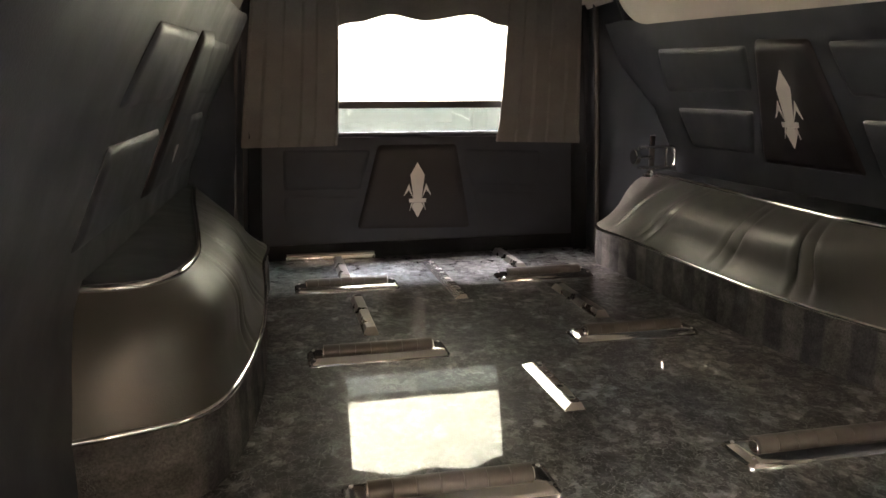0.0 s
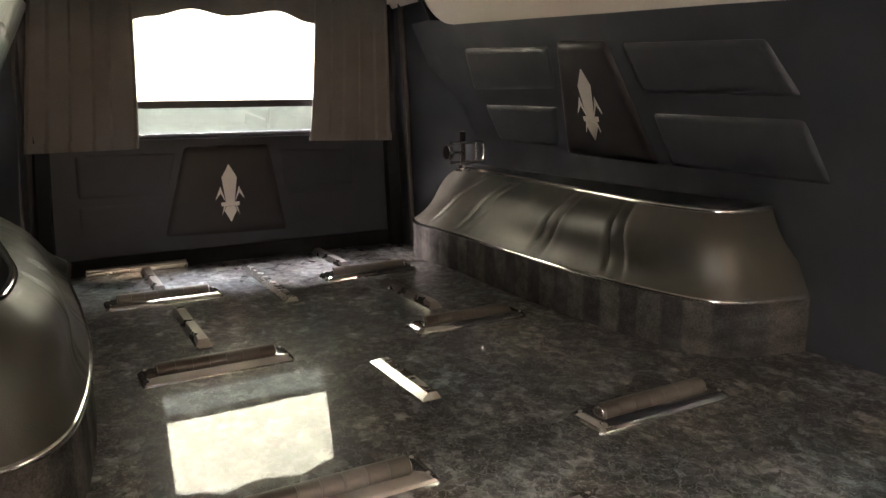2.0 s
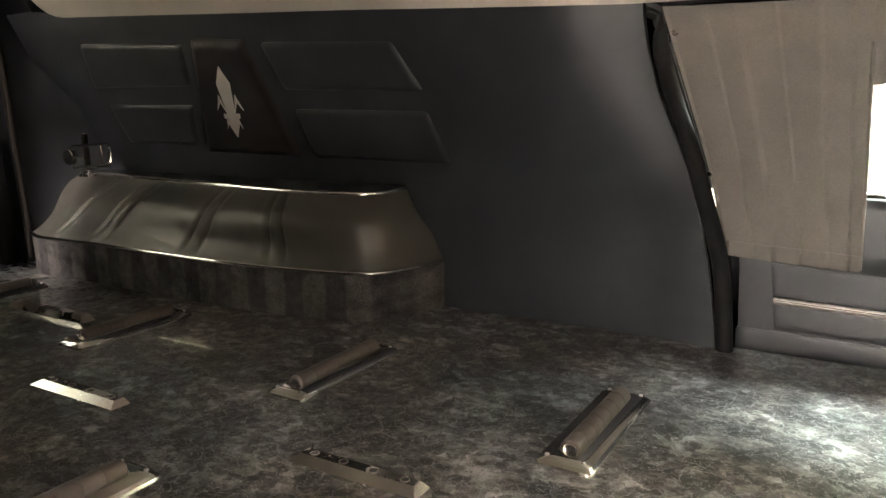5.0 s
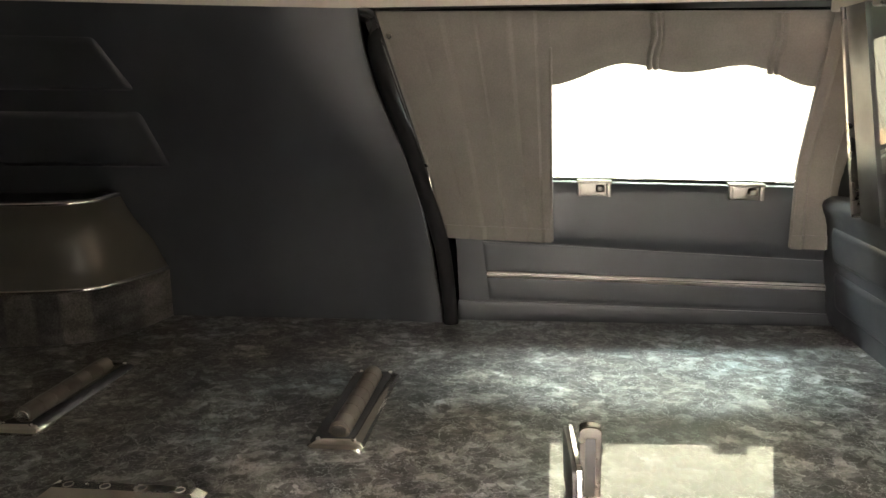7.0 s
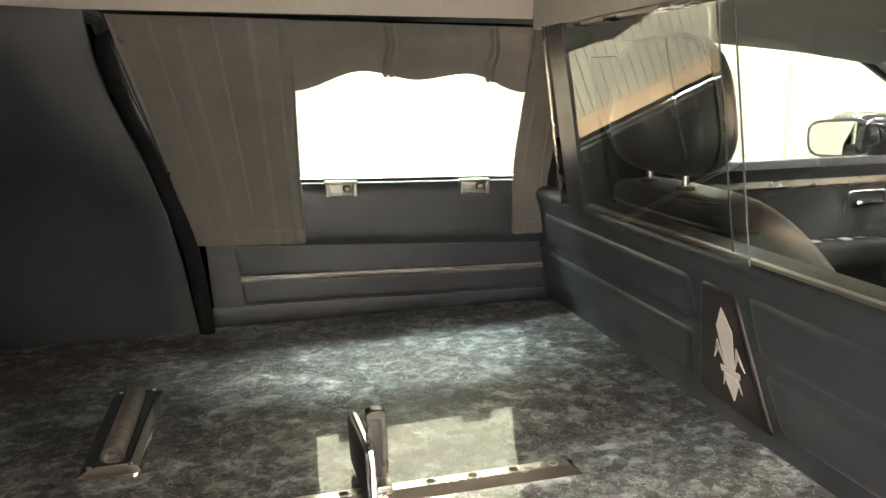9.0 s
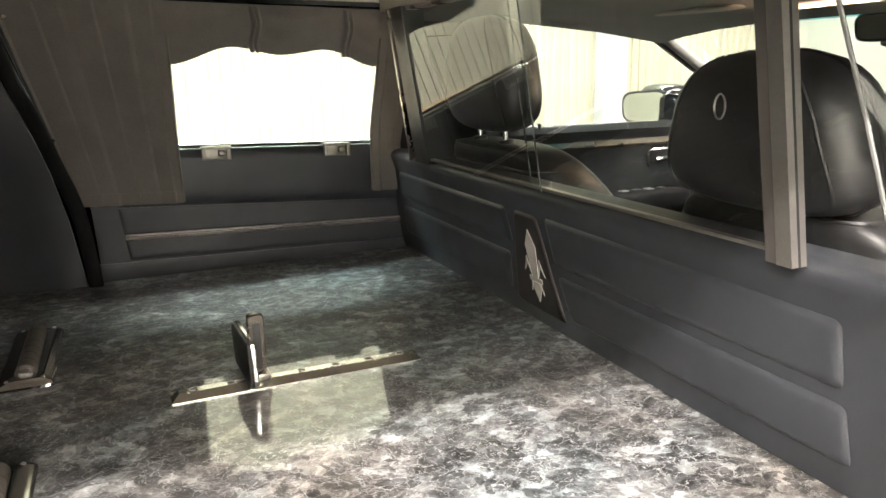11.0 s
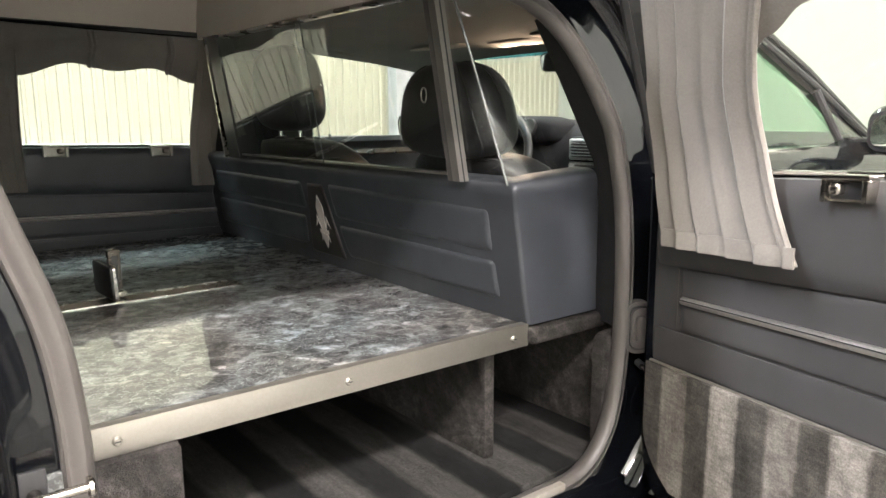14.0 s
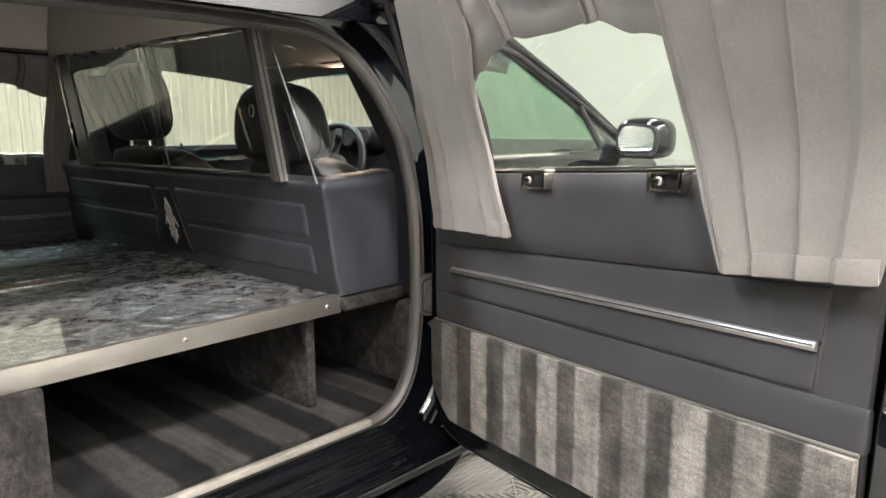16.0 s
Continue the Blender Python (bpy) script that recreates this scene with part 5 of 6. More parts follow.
# ---- partition behind the front seats ----
pt = thing("partition", (0.5, -0.43, 0), "black vinyl partition with embossed pads, brown emblem panel and glass above", "partition", kind="structure")


def part_y(z):
    return lerp_line([(-0.05, -0.472), (0.0, -0.466), (0.045, -0.456), (0.215, -0.436), (0.262, -0.432), (0.4, -0.43)], z)


def at_part(x, z, h):
    return Vector((x, part_y(z) + h, z * 0.97))


ROLL = [(0.0, 0.0), (0.215, 0.0), (0.236, 0.003), (0.250, 0.007), (0.262, 0.009), (0.272, 0.006), (0.278, -0.002), (0.281, -0.014), (0.2815, -0.05)]   # height, bulge
rows = []
for z, back in ROLL[:1] + [(0.05, 0.0), (0.12, 0.0), (0.18, 0.0)] + ROLL[1:]:
    front = part_y(z) + back
    end_x = -0.190 + 0.032 * z - back
    zz = z * 0.97
    row = [Vector((x, front, zz)) for x in frange(1.31, end_x + 0.009, 14)]
    for k in range(1, 6):
        a = math.pi / 2 * k / 6
        row.append(Vector((end_x + 0.009 - 0.009 * math.sin(a), front - 0.009 + 0.009 * math.cos(a), zz)))
    for y in frange(front - 0.009, -0.645, 6):
        row.append(Vector((end_x, y, zz + 0.012 * max(0.0, z - 0.20) / 0.08 * min(1.0, -(y + 0.45) / 0.2 if y < -0.45 else 0.0))))
    row += [Vector((end_x + 0.004, -0.664, zz)), Vector((end_x + 0.03, -0.672, zz))]
    rows.append(row)
part("panel", loft(rows), VINYL, pt, sharp=60)
for p in ([(1.245, 0.222), (0.650, 0.222), (0.630, 0.150), (1.245, 0.150)], [(1.245, 0.128), (0.645, 0.128), (0.650, 0.048), (1.245, 0.048)],
          [(0.500, 0.226), (-0.106, 0.218), (-0.110, 0.136), (0.475, 0.140)], [(0.470, 0.120), (-0.113, 0.117), (-0.121, 0.042), (0.435, 0.042)]):
    part("pad", pillow(p, at_part, 0.006, 0.013), VINYL, pt)
pe = part("emblem_panel", pillow([(0.612, 0.222), (0.530, 0.222), (0.455, 0.028), (0.630, 0.030)], at_part, 0.005, 0.008), VINYL_BROWN, pt, "dark brown vinyl panel")
emblem(pe, lambda u, v, h: at_part(0.545 - u * 0.78 + v * 0.12, 0.121 + v * 0.73, h), 0.0062, -1)
# glass panes, posts and rails; all lean back towards the deck at the top
def lean_y(z):
    return -0.415 + 0.19 * (z - 0.265)


def lean_bar(x0, x1, d0, d1, z0=0.264, z1=0.612, x0t=None, x1t=None):
    """An upright of the partition between two depths behind the glass line."""
    x0t, x1t = x0 if x0t is None else x0t, x1 if x1t is None else x1t
    return loft([[(x0, lean_y(z0) + d0, z0), (x1, lean_y(z0) + d0, z0), (x1, lean_y(z0) + d1, z0), (x0, lean_y(z0) + d1, z0)],
                 [(x0t, lean_y(z1) + d0, z1), (x1t, lean_y(z1) + d0, z1), (x1t, lean_y(z1) + d1, z1), (x0t, lean_y(z1) + d1, z1)]], cyclic=True, caps=True)


for x0, x1, d in ((0.466, 1.02, 0.006), (-0.03, 0.518, -0.006)):
    g = part("sliding_pane", loft([[(x0, lean_y(0.27) + d, 0.27), (x1, lean_y(0.27) + d, 0.27)], [(x0 - 0.018, lean_y(0.605) + d, 0.605), (x1, lean_y(0.605) + d, 0.605)]]), GLASS, pt)
    g.visible_shadow = False
for x, d in ((0.518, -0.006), (0.466, 0.006)):
    part("pane_edge", tube([(x, lean_y(0.272) + d, 0.272), (x - 0.022, lean_y(0.605) + d, 0.605)], 0.0014, n=6), ACRYLIC, pt)
part("bottom_track", box(-0.03, 1.06, -0.423, -0.411, 0.2732, 0.2785, 0.001), ALU, pt)
part("top_track", box(-0.03, 1.05, -0.3725, -0.3455, 0.603, 0.6105, 0.002), STEEL, pt)
part("post", lean_bar(-0.066, -0.045, -0.008, 0.014, x0t=-0.072, x1t=-0.053), POST_ALU, pt, "dull aluminium post")
part("post_groove", lean_bar(-0.0664, -0.0650, 0.001, 0.0042, x0t=-0.0724, x1t=-0.0710), BLACK_TRIM, pt)
part("post_face", lean_bar(-0.045, -0.028, -0.010, 0.012, x0t=-0.053, x1t=-0.036), SEAL, pt)
part("post", lean_bar(0.968, 1.045, -0.040, 0.010, x0t=0.940, x1t=1.012), BLACK_TRIM, pt, "black post")
part("post_face", lean_bar(1.066, 1.077, -0.01, 0.014, x0t=1.015, x1t=1.024), GUNMETAL, pt)
# end glass, turning forwards at the corner
g = part("corner_pane", loft([[(-0.080, -0.416, 0.268), (-0.181, -0.416, 0.266)], [(-0.088, -0.352, 0.60), (-0.106, -0.351, 0.60)]]), GLASS, pt)
g.visible_shadow = False
g = part("corner_pane", loft([[(-0.181, -0.416, 0.268), (-0.19, -0.65, 0.276)], [(-0.106, -0.351, 0.60), (-0.13, -0.50, 0.60)]]), GLASS, pt)
g.visible_shadow = False
part("corner_edge", tube([(-0.181, -0.416, 0.264), (-0.145, -0.385, 0.43), (-0.106, -0.351, 0.600)], 0.0024, n=8), GLUED_EDGE, pt, "clear glued glass corner")


# black lining of the pillar between the partition's end and the door seal
FRONT_EDGE = [(-0.28, -0.53), (-0.2, -0.600), (-0.06, -0.627), (0.10, -0.631), (0.24, -0.618), (0.385, -0.575), (0.508, -0.500), (0.60, -0.42)]
for sx in (1, -1):
    rows = []
    for z in (-0.02, 0.06, 0.14, 0.22, 0.30, 0.38, 0.45, 0.51, 0.56):
        y = lerp_line(FRONT_EDGE, z) - 0.004
        xo = -0.264 + 0.20 * max(0.0, z - 0.36)
        up = max(0.0, z - 0.27) / 0.33
        xi, yi = -0.184 + 0.056 * up, -0.660 + 0.155 * up
        row = [Vector((xi + 0.006, yi - 0.012, z)), Vector((xi - 0.004, yi, z)), Vector(((xi + xo) / 2 - 0.006, (yi + y) / 2 - 0.004, z)), Vector((xo, y, z))]
        rows.append([Vector((MID + sx * (p.x - MID), p.y, p.z)) for p in row])
    solid("pillar_trim", thick(loft(rows), 0.004), BLACK_MATT, "black lining of the centre door pillar", "pillar trim", "structure")


# ---- front cab ----
def front_seat(cx, top=0.315, low=0.300, head=0.575, hw=0.270, hy=-0.505):
    """A leather seat: backrest with a piped welt and centre insert, and a domed headrest on two posts."""
    s = thing("front_seat", (cx, -0.75, -0.25), "black leather front seat with a rounded headrest on chrome posts", "seat", "front seats")
    half = (top + 0.30) / 2
    back_y = -0.545 - 0.75 * half
    part("backrest", cushion(cx, back_y, top - half, hw, 0.088, half, 0.42, 0.75, 0.10), SEAT_LEATHER, s)
    part("seat_cushion", cushion(cx, -1.02, -0.22, 0.26, 0.27, 0.09, 0.5), SEAT_LEATHER, s)
    hz = (head - low) / 2
    mid = low + hz
    hr = part("headrest", cushion(cx, hy, mid, 0.178, 0.068, hz, 0.66, 0.05, 0.32), SEAT_LEATHER, s)
    H = (cx, hy, mid, 0.178, 0.068, hz, 0.66, 0.05, 0.32)
    for side in (0.0, math.pi):
        part("welt", cushion_line(*H, [(side, b) for b in frange(0.12, math.pi - 0.3, 24)], 0.0026), SEAT_LEATHER, hr)
    for k in (-1, 1):
        part("seam", cushion_line(*H, [(math.pi / 2 + k * (0.62 + 0.45 * t * t), 0.42 + 2.1 * t) for t in frange(0, 1, 16)], 0.0022), SEAT_LEATHER, hr)
        part("headrest_post", tube([(cx + k * 0.062, hy - 0.005, top - 0.03), (cx + k * 0.062, hy, low + 0.05)], 0.0065, n=10), CHROME, s)
        part("post_collar", disc((cx + k * 0.062, hy - 0.004, top - 0.008), (0, 0.1, 1), 0.017, 0.014, 14), BLACK_TRIM, s)
    B = (cx, back_y, top - half, hw, 0.088, half, 0.42, 0.75, 0.10)
    for b in (0.42, 0.86):
        part("backrest_seam", cushion_line(*B, [(a, b) for a in frange(0.06, math.pi - 0.06, 30)], 0.0032), SEAT_LEATHER, s)
    return s, hr


near_head = front_seat(0.074, 0.312, 0.298, 0.494, 0.225)[1]
part("label_ring", tube([(0.090 + 0.009 * math.cos(a), -0.434, 0.428 + 0.015 * math.sin(a)) for a in [2 * math.pi * j / 20 for j in range(20)]], 0.0014, True, 6), ALU, near_head, "small pale ring mark")
front_seat(0.872, 0.322, 0.343, 0.588, 0.270, -0.520)

# cab lining, windscreen pillars, doors and dash
rows = []
for y, z, w in ((-0.445, 0.66, 0.66), (-0.75, 0.655, 0.66), (-1.0, 0.63, 0.65), (-1.18, 0.60, 0.62)):
    rows.append([(MID + w * q, y, z - 0.035 * abs(q) ** 3) for q in frange(-1, 1, 12)])
solid("cab_ceiling", thick(loft(rows), 0.03), ROOF_CLOTH, "grey cloth lining of the cab roof", "headliner", "structure")
rows = []
for y, z, w in ((-0.445, 0.72, 0.70), (-0.75, 0.715, 0.70), (-1.0, 0.69, 0.69), (-1.22, 0.63, 0.66)):
    rows.append([(MID + w * q, y, z - 0.05 * abs(q) ** 3) for q in frange(-1, 1, 12)])
solid("cab_roof", thick(loft(rows), 0.01), PAINT, "black glossy cab roof", "roof", "structure")
for sx in (-1, 1):
    base, tip = Vector((MID + sx * 0.735, -1.66, 0.30)), Vector((MID + sx * 0.64, -1.10, 0.62))
    solid("windscreen_pillar", tube([base, base.lerp(tip, 0.5) + Vector((0, 0, 0.012)), tip, Vector((MID + sx * 0.645, -0.80, 0.655)), Vector((MID + sx * 0.665, -0.62, 0.645))], 0.015, n=10), ROOF_CLOTH, "grey trimmed windscreen pillar", "pillar", "structure")
    out = Vector((sx * 0.024, 0, 0.013))
    solid("roof_rail", tube([base + out, base.lerp(tip, 0.5) + Vector((0, 0, 0.012)) + out, tip + out, Vector((MID + sx * 0.645, -0.80, 0.655)) + out, Vector((MID + sx * 0.665, -0.60, 0.640)) + out], 0.014, n=10), PAINT, "black painted roof rail", "roof rail", "structure")
    pil = []
    for z, xin, y0, y1 in ((0.20, 0.770, -0.44, -0.83), (0.32, 0.758, -0.45, -0.82), (0.45, 0.722, -0.46, -0.79), (0.56, 0.690, -0.46, -0.75), (0.66, 0.650, -0.45, -0.70)):
        pil.append([Vector((MID + sx * a, y, z)) for a, y in ((xin + 0.03, y0), (xin + 0.004, y0 - 0.02), (xin - 0.008, (y0 + y1) / 2), (xin + 0.004, y1 + 0.02), (xin + 0.035, y1), (xin + 0.07, y1 + 0.02), (xin + 0.07, y0 - 0.02))])
    if sx > 0:
        solid("door_pillar", loft(pil, cyclic=True, caps=True), BLACK_TRIM, "wide black padded pillar between front and rear doors", "pillar", "structure")
    else:
        solid("door_pillar", tube([(MID + sx * 0.755, -0.79, 0.27), (MID + sx * 0.72, -0.77, 0.45), (MID + sx * 0.665, -0.72, 0.65)], 0.035, n=8), BLACK_TRIM, "black pillar between front and rear doors", "pillar", "structure")
ws = lambda q, t: Vector((MID + (0.66 - 0.05 * t) * q, -1.66 + 0.50 * t - 0.10 * (1 - q * q) * (1 - 0.5 * t), 0.335 + 0.285 * t))
solid("windscreen", grid(ws, frange(-1, 1, 14), frange(0, 0.84, 8)), GLASS, "wide curved windscreen", "windscreen", "structure").visible_shadow = False
solid("windscreen_band", grid(ws, frange(-1, 1, 14), frange(0.84, 1, 2)), GLASS_BAND, "blue shade band across the windscreen top", "windscreen", "structure").visible_shadow = False

rows = []
for y, z in ((-1.41, -0.20), (-1.41, 0.06), (-1.44, 0.20), (-1.475, 0.285), (-1.53, 0.322), (-1.62, 0.335), (-1.74, 0.325)):
    rows.append([(x, y + 0.03 * math.sin((x - MID) * 4) ** 2, z + 0.034 * math.exp(-((x - 0.80) / 0.26) ** 2)) for x in frange(-0.24, 1.2, 20)])
dash = thing("dashboard", (MID, -1.45, 0.1), "dark plastic dashboard with centre stack and vents", "dashboard")
part("shell", thick(loft(rows), 0.02), DASH, dash)
part("binnacle", cushion(0.86, -1.49, 0.325, 0.20, 0.09, 0.055, 0.6), DASH, dash)
stack = part("centre_stack", box(0.265, 0.585, -1.46, -1.405, -0.04, 0.312, 0.02, 3), DASH, dash, "dark centre stack")
part("surround", join(box(0.275, 0.575, -1.408, -1.393, 0.236, 0.306, 0.010, 3), box(0.275, 0.575, -1.408, -1.395, 0.092, 0.230, 0.012, 3)), CONSOLE, stack, "silver-grey console surround")
for x0, x1 in ((0.288, 0.390), (0.460, 0.562)):
    vent = part("vent", box(x0, x1, -1.396, -1.390, 0.246, 0.298, 0.004), BLACK_TRIM, stack, "black air vent")
    for i in range(5):
        part("vent_slat", box(x0 + 0.003, x1 - 0.003, -1.391, -1.386, 0.2505 + i * 0.010, 0.2535 + i * 0.010, 0.001), CONSOLE, vent)
part("hazard_switch", box(0.402, 0.448, -1.396, -1.386, 0.262, 0.290, 0.004), CONSOLE, stack, "silver switch")
part("switch_cap", box(0.408, 0.442, -1.396, -1.387, 0.244, 0.257, 0.002), RUBBER, stack)
radio = part("radio", box(0.305, 0.545, -1.397, -1.390, 0.108, 0.222, 0.006), BLACK_TRIM, stack, "black car radio")
part("screen", box(0.345, 0.505, -1.391, -1.387, 0.172, 0.212, 0.004), SCREEN, radio, "dark glossy radio screen")
part("slot", box(0.340, 0.510, -1.391, -1.388, 0.160, 0.165, 0.001), CONSOLE, radio)
for z in (0.118, 0.138):
    for i in range(6):
        part("button", box(0.338 + i * 0.030, 0.362 + i * 0.030, -1.391, -1.386, z, z + 0.014, 0.003), SCREEN, radio)
for kx in (0.322, 0.528):
    part("knob", disc((kx, -1.390, 0.195), (0, 1, 0), 0.017, 0.020, 20, 0.004), CHROME, stack)
part("shelf", box(0.29, 0.56, -1.412, -1.375, 0.060, 0.078, 0.006), BLACK_TRIM, stack)
for i in range(3):
    part("dial", disc((0.77 + 0.09 * i, -1.402, 0.335), (0, 1, 0.3), 0.036, 0.012, 24), BLACK_TRIM, dash)
wheel = thing("steering_wheel", (0.865, -1.28, 0.30), "dark leather steering wheel with a grey hub", "steering wheel")
tilt = Matrix.Translation((0.842, -1.27, 0.210)) @ Matrix.Rotation(radians(-68), 4, "X")
bm = tube([(0.19 * math.cos(a), 0.19 * math.sin(a), 0) for a in [2 * math.pi * j / 40 for j in range(40)]], 0.015, True, 10)
bm.transform(tilt)
part("rim", bm, SEAT_LEATHER, wheel)
bm = disc((0, 0, -0.03), (0, 0, 1), 0.075, 0.04, 28, 0.012)
bm.transform(tilt)
part("hub", bm, WHEEL_GREY, wheel, "grey hub")
for a in (0.15, math.pi - 0.15, -math.pi / 2):
    bm = loft([[(math.cos(a) * r - math.sin(a) * w, math.sin(a) * r + math.cos(a) * w, h) for w, h in ((-0.022, -0.008), (0.022, -0.008), (0.018, 0.006), (-0.018, 0.006))] for r in (0.06, 0.185)], cyclic=True, caps=True)
    bm.transform(tilt)
    part("spoke", bm, WHEEL_GREY, wheel)
part("column", tube([(0.842, -1.28, 0.205), (0.842, -1.42, 0.145)], 0.045, n=14), DASH, wheel)
part("shift_lever", tube(smooth_line([(0.82, -1.25, 0.26), (0.72, -1.20, 0.29), (0.655, -1.17, 0.335)], 4), 0.008, n=8), CHROME, wheel)
part("shift_knob", disc((0.665, -1.175, 0.328), (-0.5, 0.2, 0.7), 0.014, 0.035, 14, 0.006), BLACK_TRIM, wheel)

rv = thing("rear_view_mirror", (0.41, -1.22, 0.57), "dark-framed rear view mirror under the windscreen top", "mirror")
shape = [(0.345, 0.520), (0.550, 0.516), (0.554, 0.574), (0.350, 0.578)]
on_mirror = lambda u, v, h: Vector((u, -1.245 + 0.085 * (u - 0.45) + h + 0.09 * (v - 0.547), v))
part("frame", plate(shape, on_mirror, -0.02, 0.004, 0.024), BLACK_TRIM, rv)
part("mirror_glass", plate(inset(shape, 0.005), on_mirror, 0.004, 0.006, 0.020), MIRROR, rv)
part("sensor_pod", cushion(0.45, -1.25, 0.514, 0.045, 0.018, 0.010, 0.6), BLACK_TRIM, rv)
part("stem", tube([(0.45, -1.255, 0.57), (0.45, -1.28, 0.61)], 0.009, n=8), BLACK_TRIM, rv)
for cx in (0.16, 0.84):
    v = thing("sun_visor", (cx, -1.02, 0.60), "beige vinyl sun visor folded up", "visor", "sun visors")
    b = cushion(cx, -1.04, 0.605, 0.20, 0.075, 0.013, 0.4)
    part("flap", b, VISOR_CLOTH, v)
    part("hinge", tube([(cx - 0.19, -1.10, 0.607), (cx + 0.19, -1.10, 0.607)], 0.007, n=8), GREY_PLASTIC, v)
gh = thing("grab_handle", (1.09, -0.90, 0.60), "grey roof grab handle", "handle")
part("grip", tube(smooth_line([(1.085, -0.78, 0.630), (1.075, -0.80, 0.600), (1.073, -0.90, 0.592), (1.075, -1.00, 0.596), (1.085, -1.02, 0.622)], 5), 0.011, n=10), ROOF_CLOTH, gh)
for y in (-0.78, -1.02):
    part("mount", cushion(1.09, y, 0.625, 0.02, 0.03, 0.02, 0.6), ROOF_CLOTH, gh)
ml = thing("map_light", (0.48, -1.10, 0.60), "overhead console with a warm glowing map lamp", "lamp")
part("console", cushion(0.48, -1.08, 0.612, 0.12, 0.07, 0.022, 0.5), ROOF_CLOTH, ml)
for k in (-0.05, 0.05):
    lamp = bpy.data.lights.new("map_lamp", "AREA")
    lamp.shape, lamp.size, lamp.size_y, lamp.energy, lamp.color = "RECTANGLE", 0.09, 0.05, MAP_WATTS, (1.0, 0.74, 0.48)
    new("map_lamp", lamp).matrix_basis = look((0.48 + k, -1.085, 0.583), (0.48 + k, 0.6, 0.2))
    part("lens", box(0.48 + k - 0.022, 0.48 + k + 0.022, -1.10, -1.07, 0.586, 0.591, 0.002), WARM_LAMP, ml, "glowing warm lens")


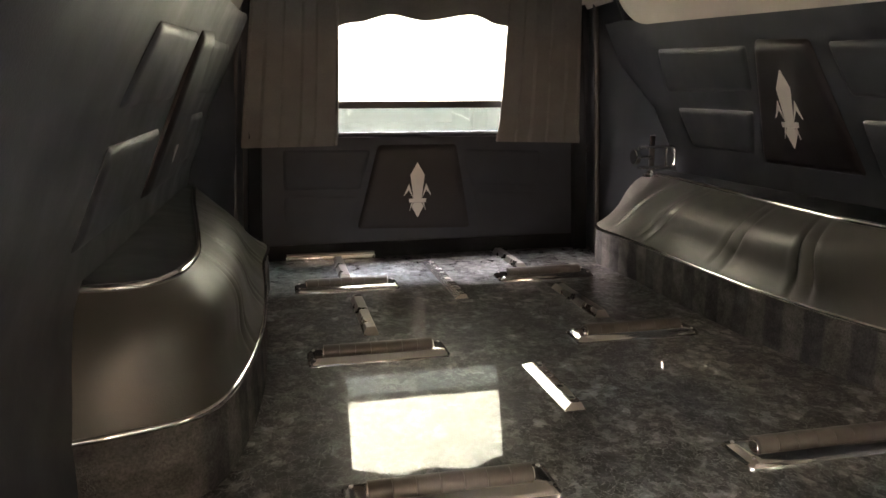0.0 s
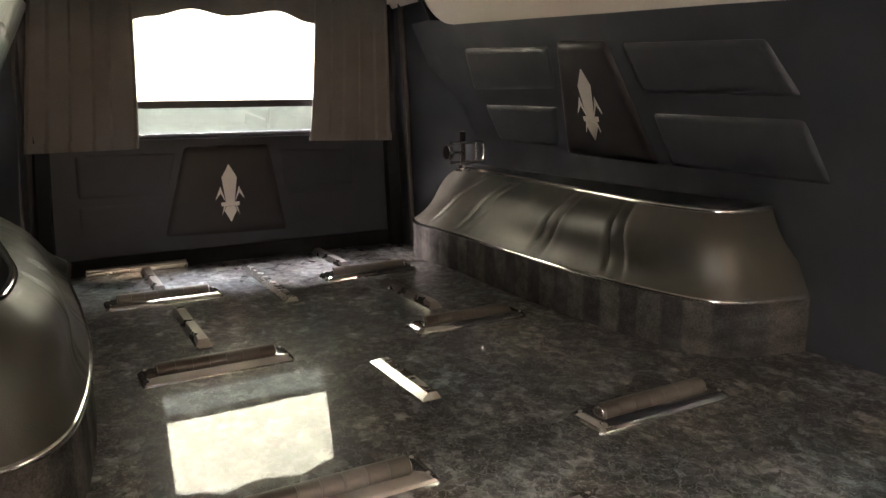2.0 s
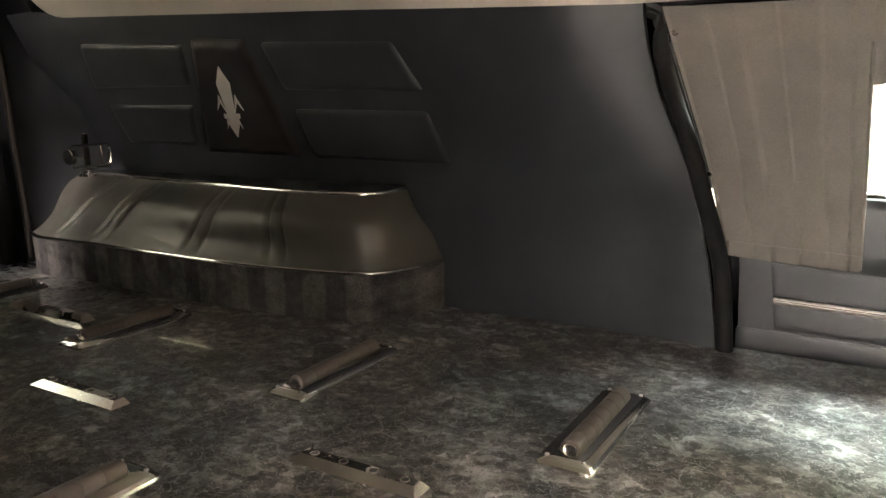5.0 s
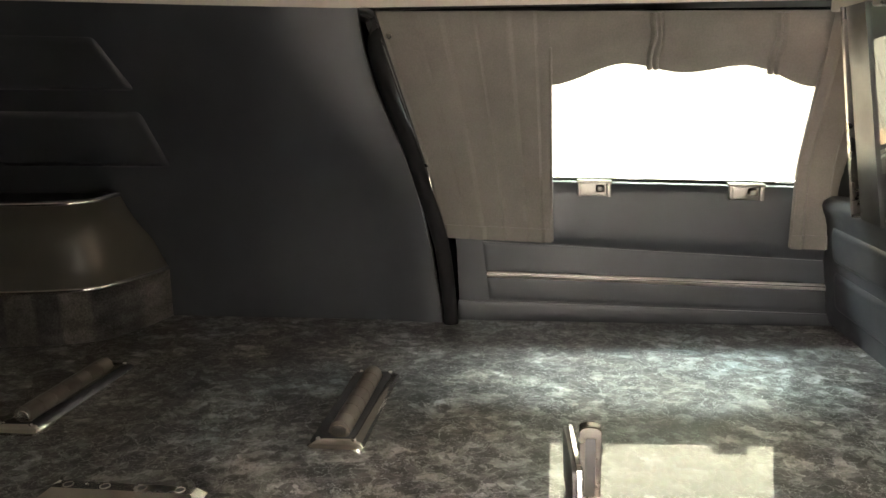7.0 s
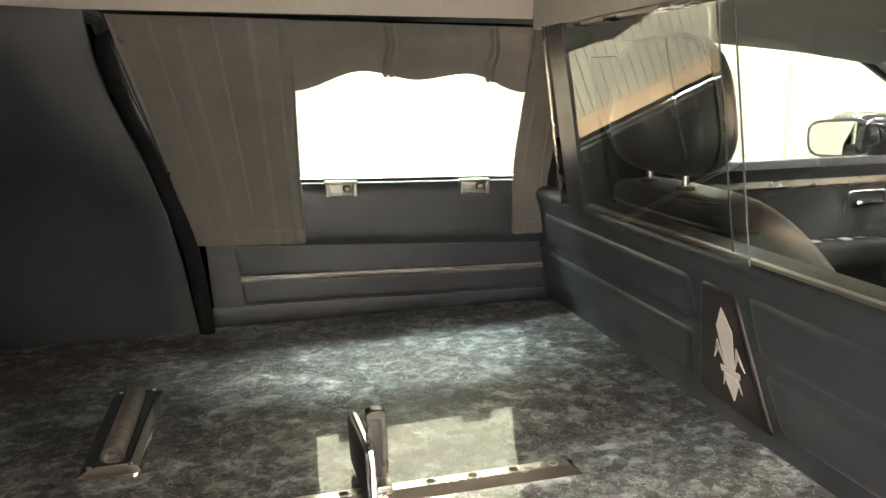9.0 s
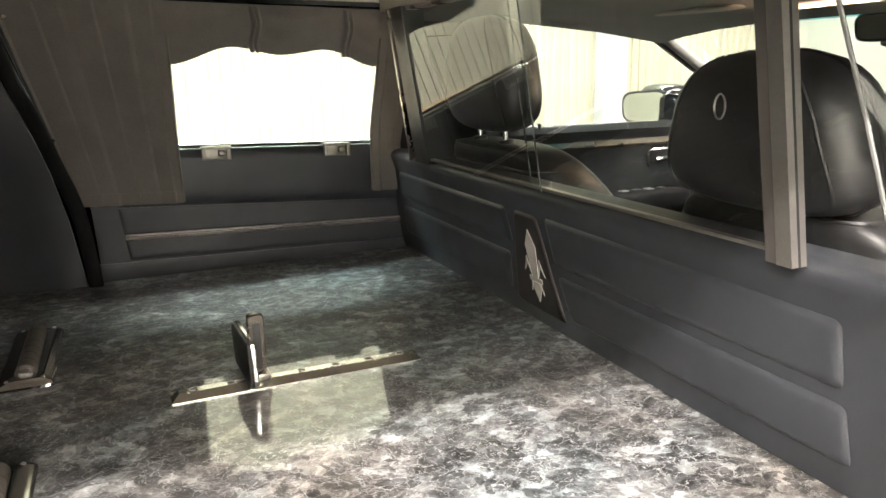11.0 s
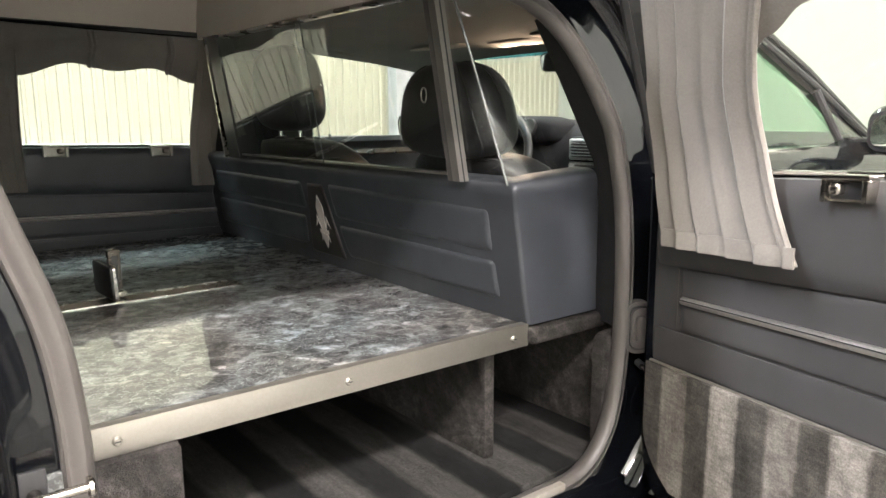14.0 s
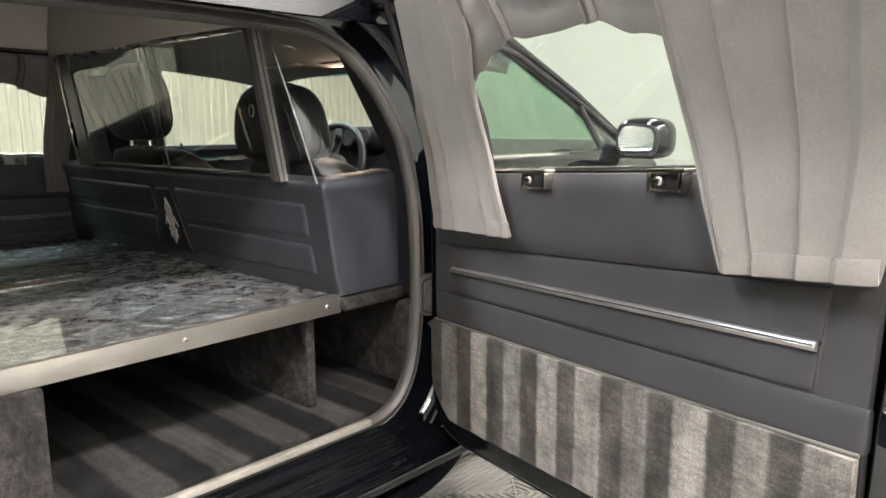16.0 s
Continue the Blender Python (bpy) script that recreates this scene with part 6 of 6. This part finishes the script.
def front_door(far):
    """The closed front door with its inside trim, glass and outside mirror."""
    flip = (lambda b: b) if far else mirrored
    cx = 1.24 if far else 2 * MID - 1.24
    d = thing("door_4" if far else "door_5", (cx, -1.25, 0), "closed black front door with a wood strip, chrome handle and door mirror", "door", kind="structure")
    inner = [(1.215, -0.32), (1.205, 0.0), (1.20, 0.16), (1.215, 0.20), (1.225, 0.285), (1.245, 0.298)]
    part("inner_panel", flip(thick(loft([[(x, y, z) for x, z in inner] for y in (-0.74, -1.2, -1.70)]), 0.015)), DASH, d)
    outer = [(1.30, -0.34), (1.35, -0.1), (1.355, 0.1), (1.33, 0.26), (1.285, 0.305)]
    part("outer_skin", flip(thick(loft([[(x, y, z) for x, z in outer] for y in (-0.735, -1.2, -1.70)]), 0.006)), PAINT, d)
    part("belt", flip(tube([(1.262, -0.74, 0.302), (1.255, -1.2, 0.296), (1.235, -1.70, 0.290)], 0.014, n=8)), BLACK_TRIM, d)
    part("belt_chrome", flip(tube([(1.288, -0.74, 0.308), (1.283, -1.2, 0.303), (1.265, -1.70, 0.296)], 0.006, n=8)), CHROME, d)
    part("wood_strip", flip(thick(loft([[(1.213, y, 0.236), (1.206, y, 0.250), (1.213, y, 0.268)] for y in (-0.80, -1.2, -1.64)]), 0.004)), WOOD, d, "dark glossy wood strip")
    cup = part("handle_cup", flip(box(1.196, 1.206, -1.33, -1.22, 0.170, 0.226, 0.008)), BLACK_TRIM, d)
    part("bezel", flip(tube([(1.195, y, z) for y, z in rounded([(-1.335, 0.168), (-1.215, 0.168), (-1.215, 0.228), (-1.335, 0.228)], 0.018, 4)], 0.005, True, 8)), CHROME, cup, "chrome bezel")
    part("door_handle", flip(tube([(1.190, -1.315, 0.200), (1.184, -1.28, 0.203), (1.190, -1.24, 0.200)], 0.008, n=8)), CHROME, cup, "chrome handle")
    part("armrest", flip(cushion(1.185, -1.12, 0.08, 0.05, 0.24, 0.035, 0.5)), DASH, d)
    for i in range(4):
        part("switch", flip(box(1.160, 1.183, -1.26 + i * 0.045, -1.234 + i * 0.045, 0.108, 0.117, 0.002)), CONSOLE if i % 2 else BLACK_TRIM, d)
    part("lock_pin", flip(tube([(1.236, -0.86, 0.295), (1.236, -0.86, 0.322)], 0.005, n=8)), BLACK_TRIM, d)
    g = part("window_pane", flip(loft([[(1.268, y, 0.30) for y in (-0.77, -1.0, -1.3, -1.62)], [(1.168, y, z) for y, z in ((-0.76, 0.615), (-0.92, 0.610), (-1.10, 0.58), (-1.20, 0.545))]])), GLASS if far else GLASS_TINT, d)
    g.visible_shadow = False
    part("glass_frame", flip(tube([(1.262, -1.66, 0.305), (1.215, -1.40, 0.455), (1.172, -1.14, 0.585), (1.160, -0.95, 0.625), (1.165, -0.76, 0.630), (1.265, -0.765, 0.300)], 0.009, n=8)), BLACK_TRIM, d)
    part("quarter_post", flip(tube([(1.262, -1.47, 0.305), (1.222, -1.40, 0.44)], 0.010, n=8)), BLACK_TRIM, d)
    # the far mirror is turned towards the driver
    turn, grow = (0.42, 1.16) if far else (0.12, 1.0)
    mir = part("mirror_shell", flip(cushion(1.420, -1.455, 0.345, 0.082 * grow, 0.065, 0.062 * grow, 0.62)), PAINT, d, "black glossy mirror shell")
    corners = [(1.42 + (u - 1.42) * grow, 0.344 + (v - 0.344) * grow) for u, v in ((1.348, 0.297), (1.487, 0.294), (1.493, 0.383), (1.356, 0.393))]
    face = rounded(corners, 0.04)
    fr2 = lambda u, v, h: Vector((u, -1.386 + (0.022 if far else 0.0) + h + turn * (u - 1.445), v))
    part("mirror_rim", flip(plate(face, fr2, -0.02, 0.0)), BLACK_TRIM, mir)
    part("mirror_glass", flip(plate(inset(corners, 0.008), fr2, 0.0, 0.002, 0.034)), MIRROR, mir)
    part("mirror_arm", flip(cushion(1.315, -1.48, 0.305, 0.06, 0.04, 0.022, 0.6)), PAINT, mir)
    return d


front_door(True)
front_door(False)
rows = []
for y, z in ((-1.68, 0.315), (-2.0, 0.285), (-2.5, 0.235), (-2.95, 0.15), (-3.05, 0.0)):
    rows.append([(MID + 0.88 * q, y, z - 0.07 * abs(q) ** 4) for q in frange(-1, 1, 16)])
solid("hood", thick(loft(rows), 0.01), PAINT, "long black glossy bonnet", "bonnet", "structure")
solid("cab_floor", box(-0.24, 1.2, -1.75, -0.70, -0.36, -0.31, 0.01), CARPET, "dark carpeted cab floor", "floor", "structure")
solid("fender", join(box(-0.41, -0.38, -3.0, -1.71, -0.45, 0.22, 0.01), box(1.34, 1.37, -3.0, -1.71, -0.45, 0.22, 0.01)), PAINT, "black glossy front wings", "body panel", "structure")
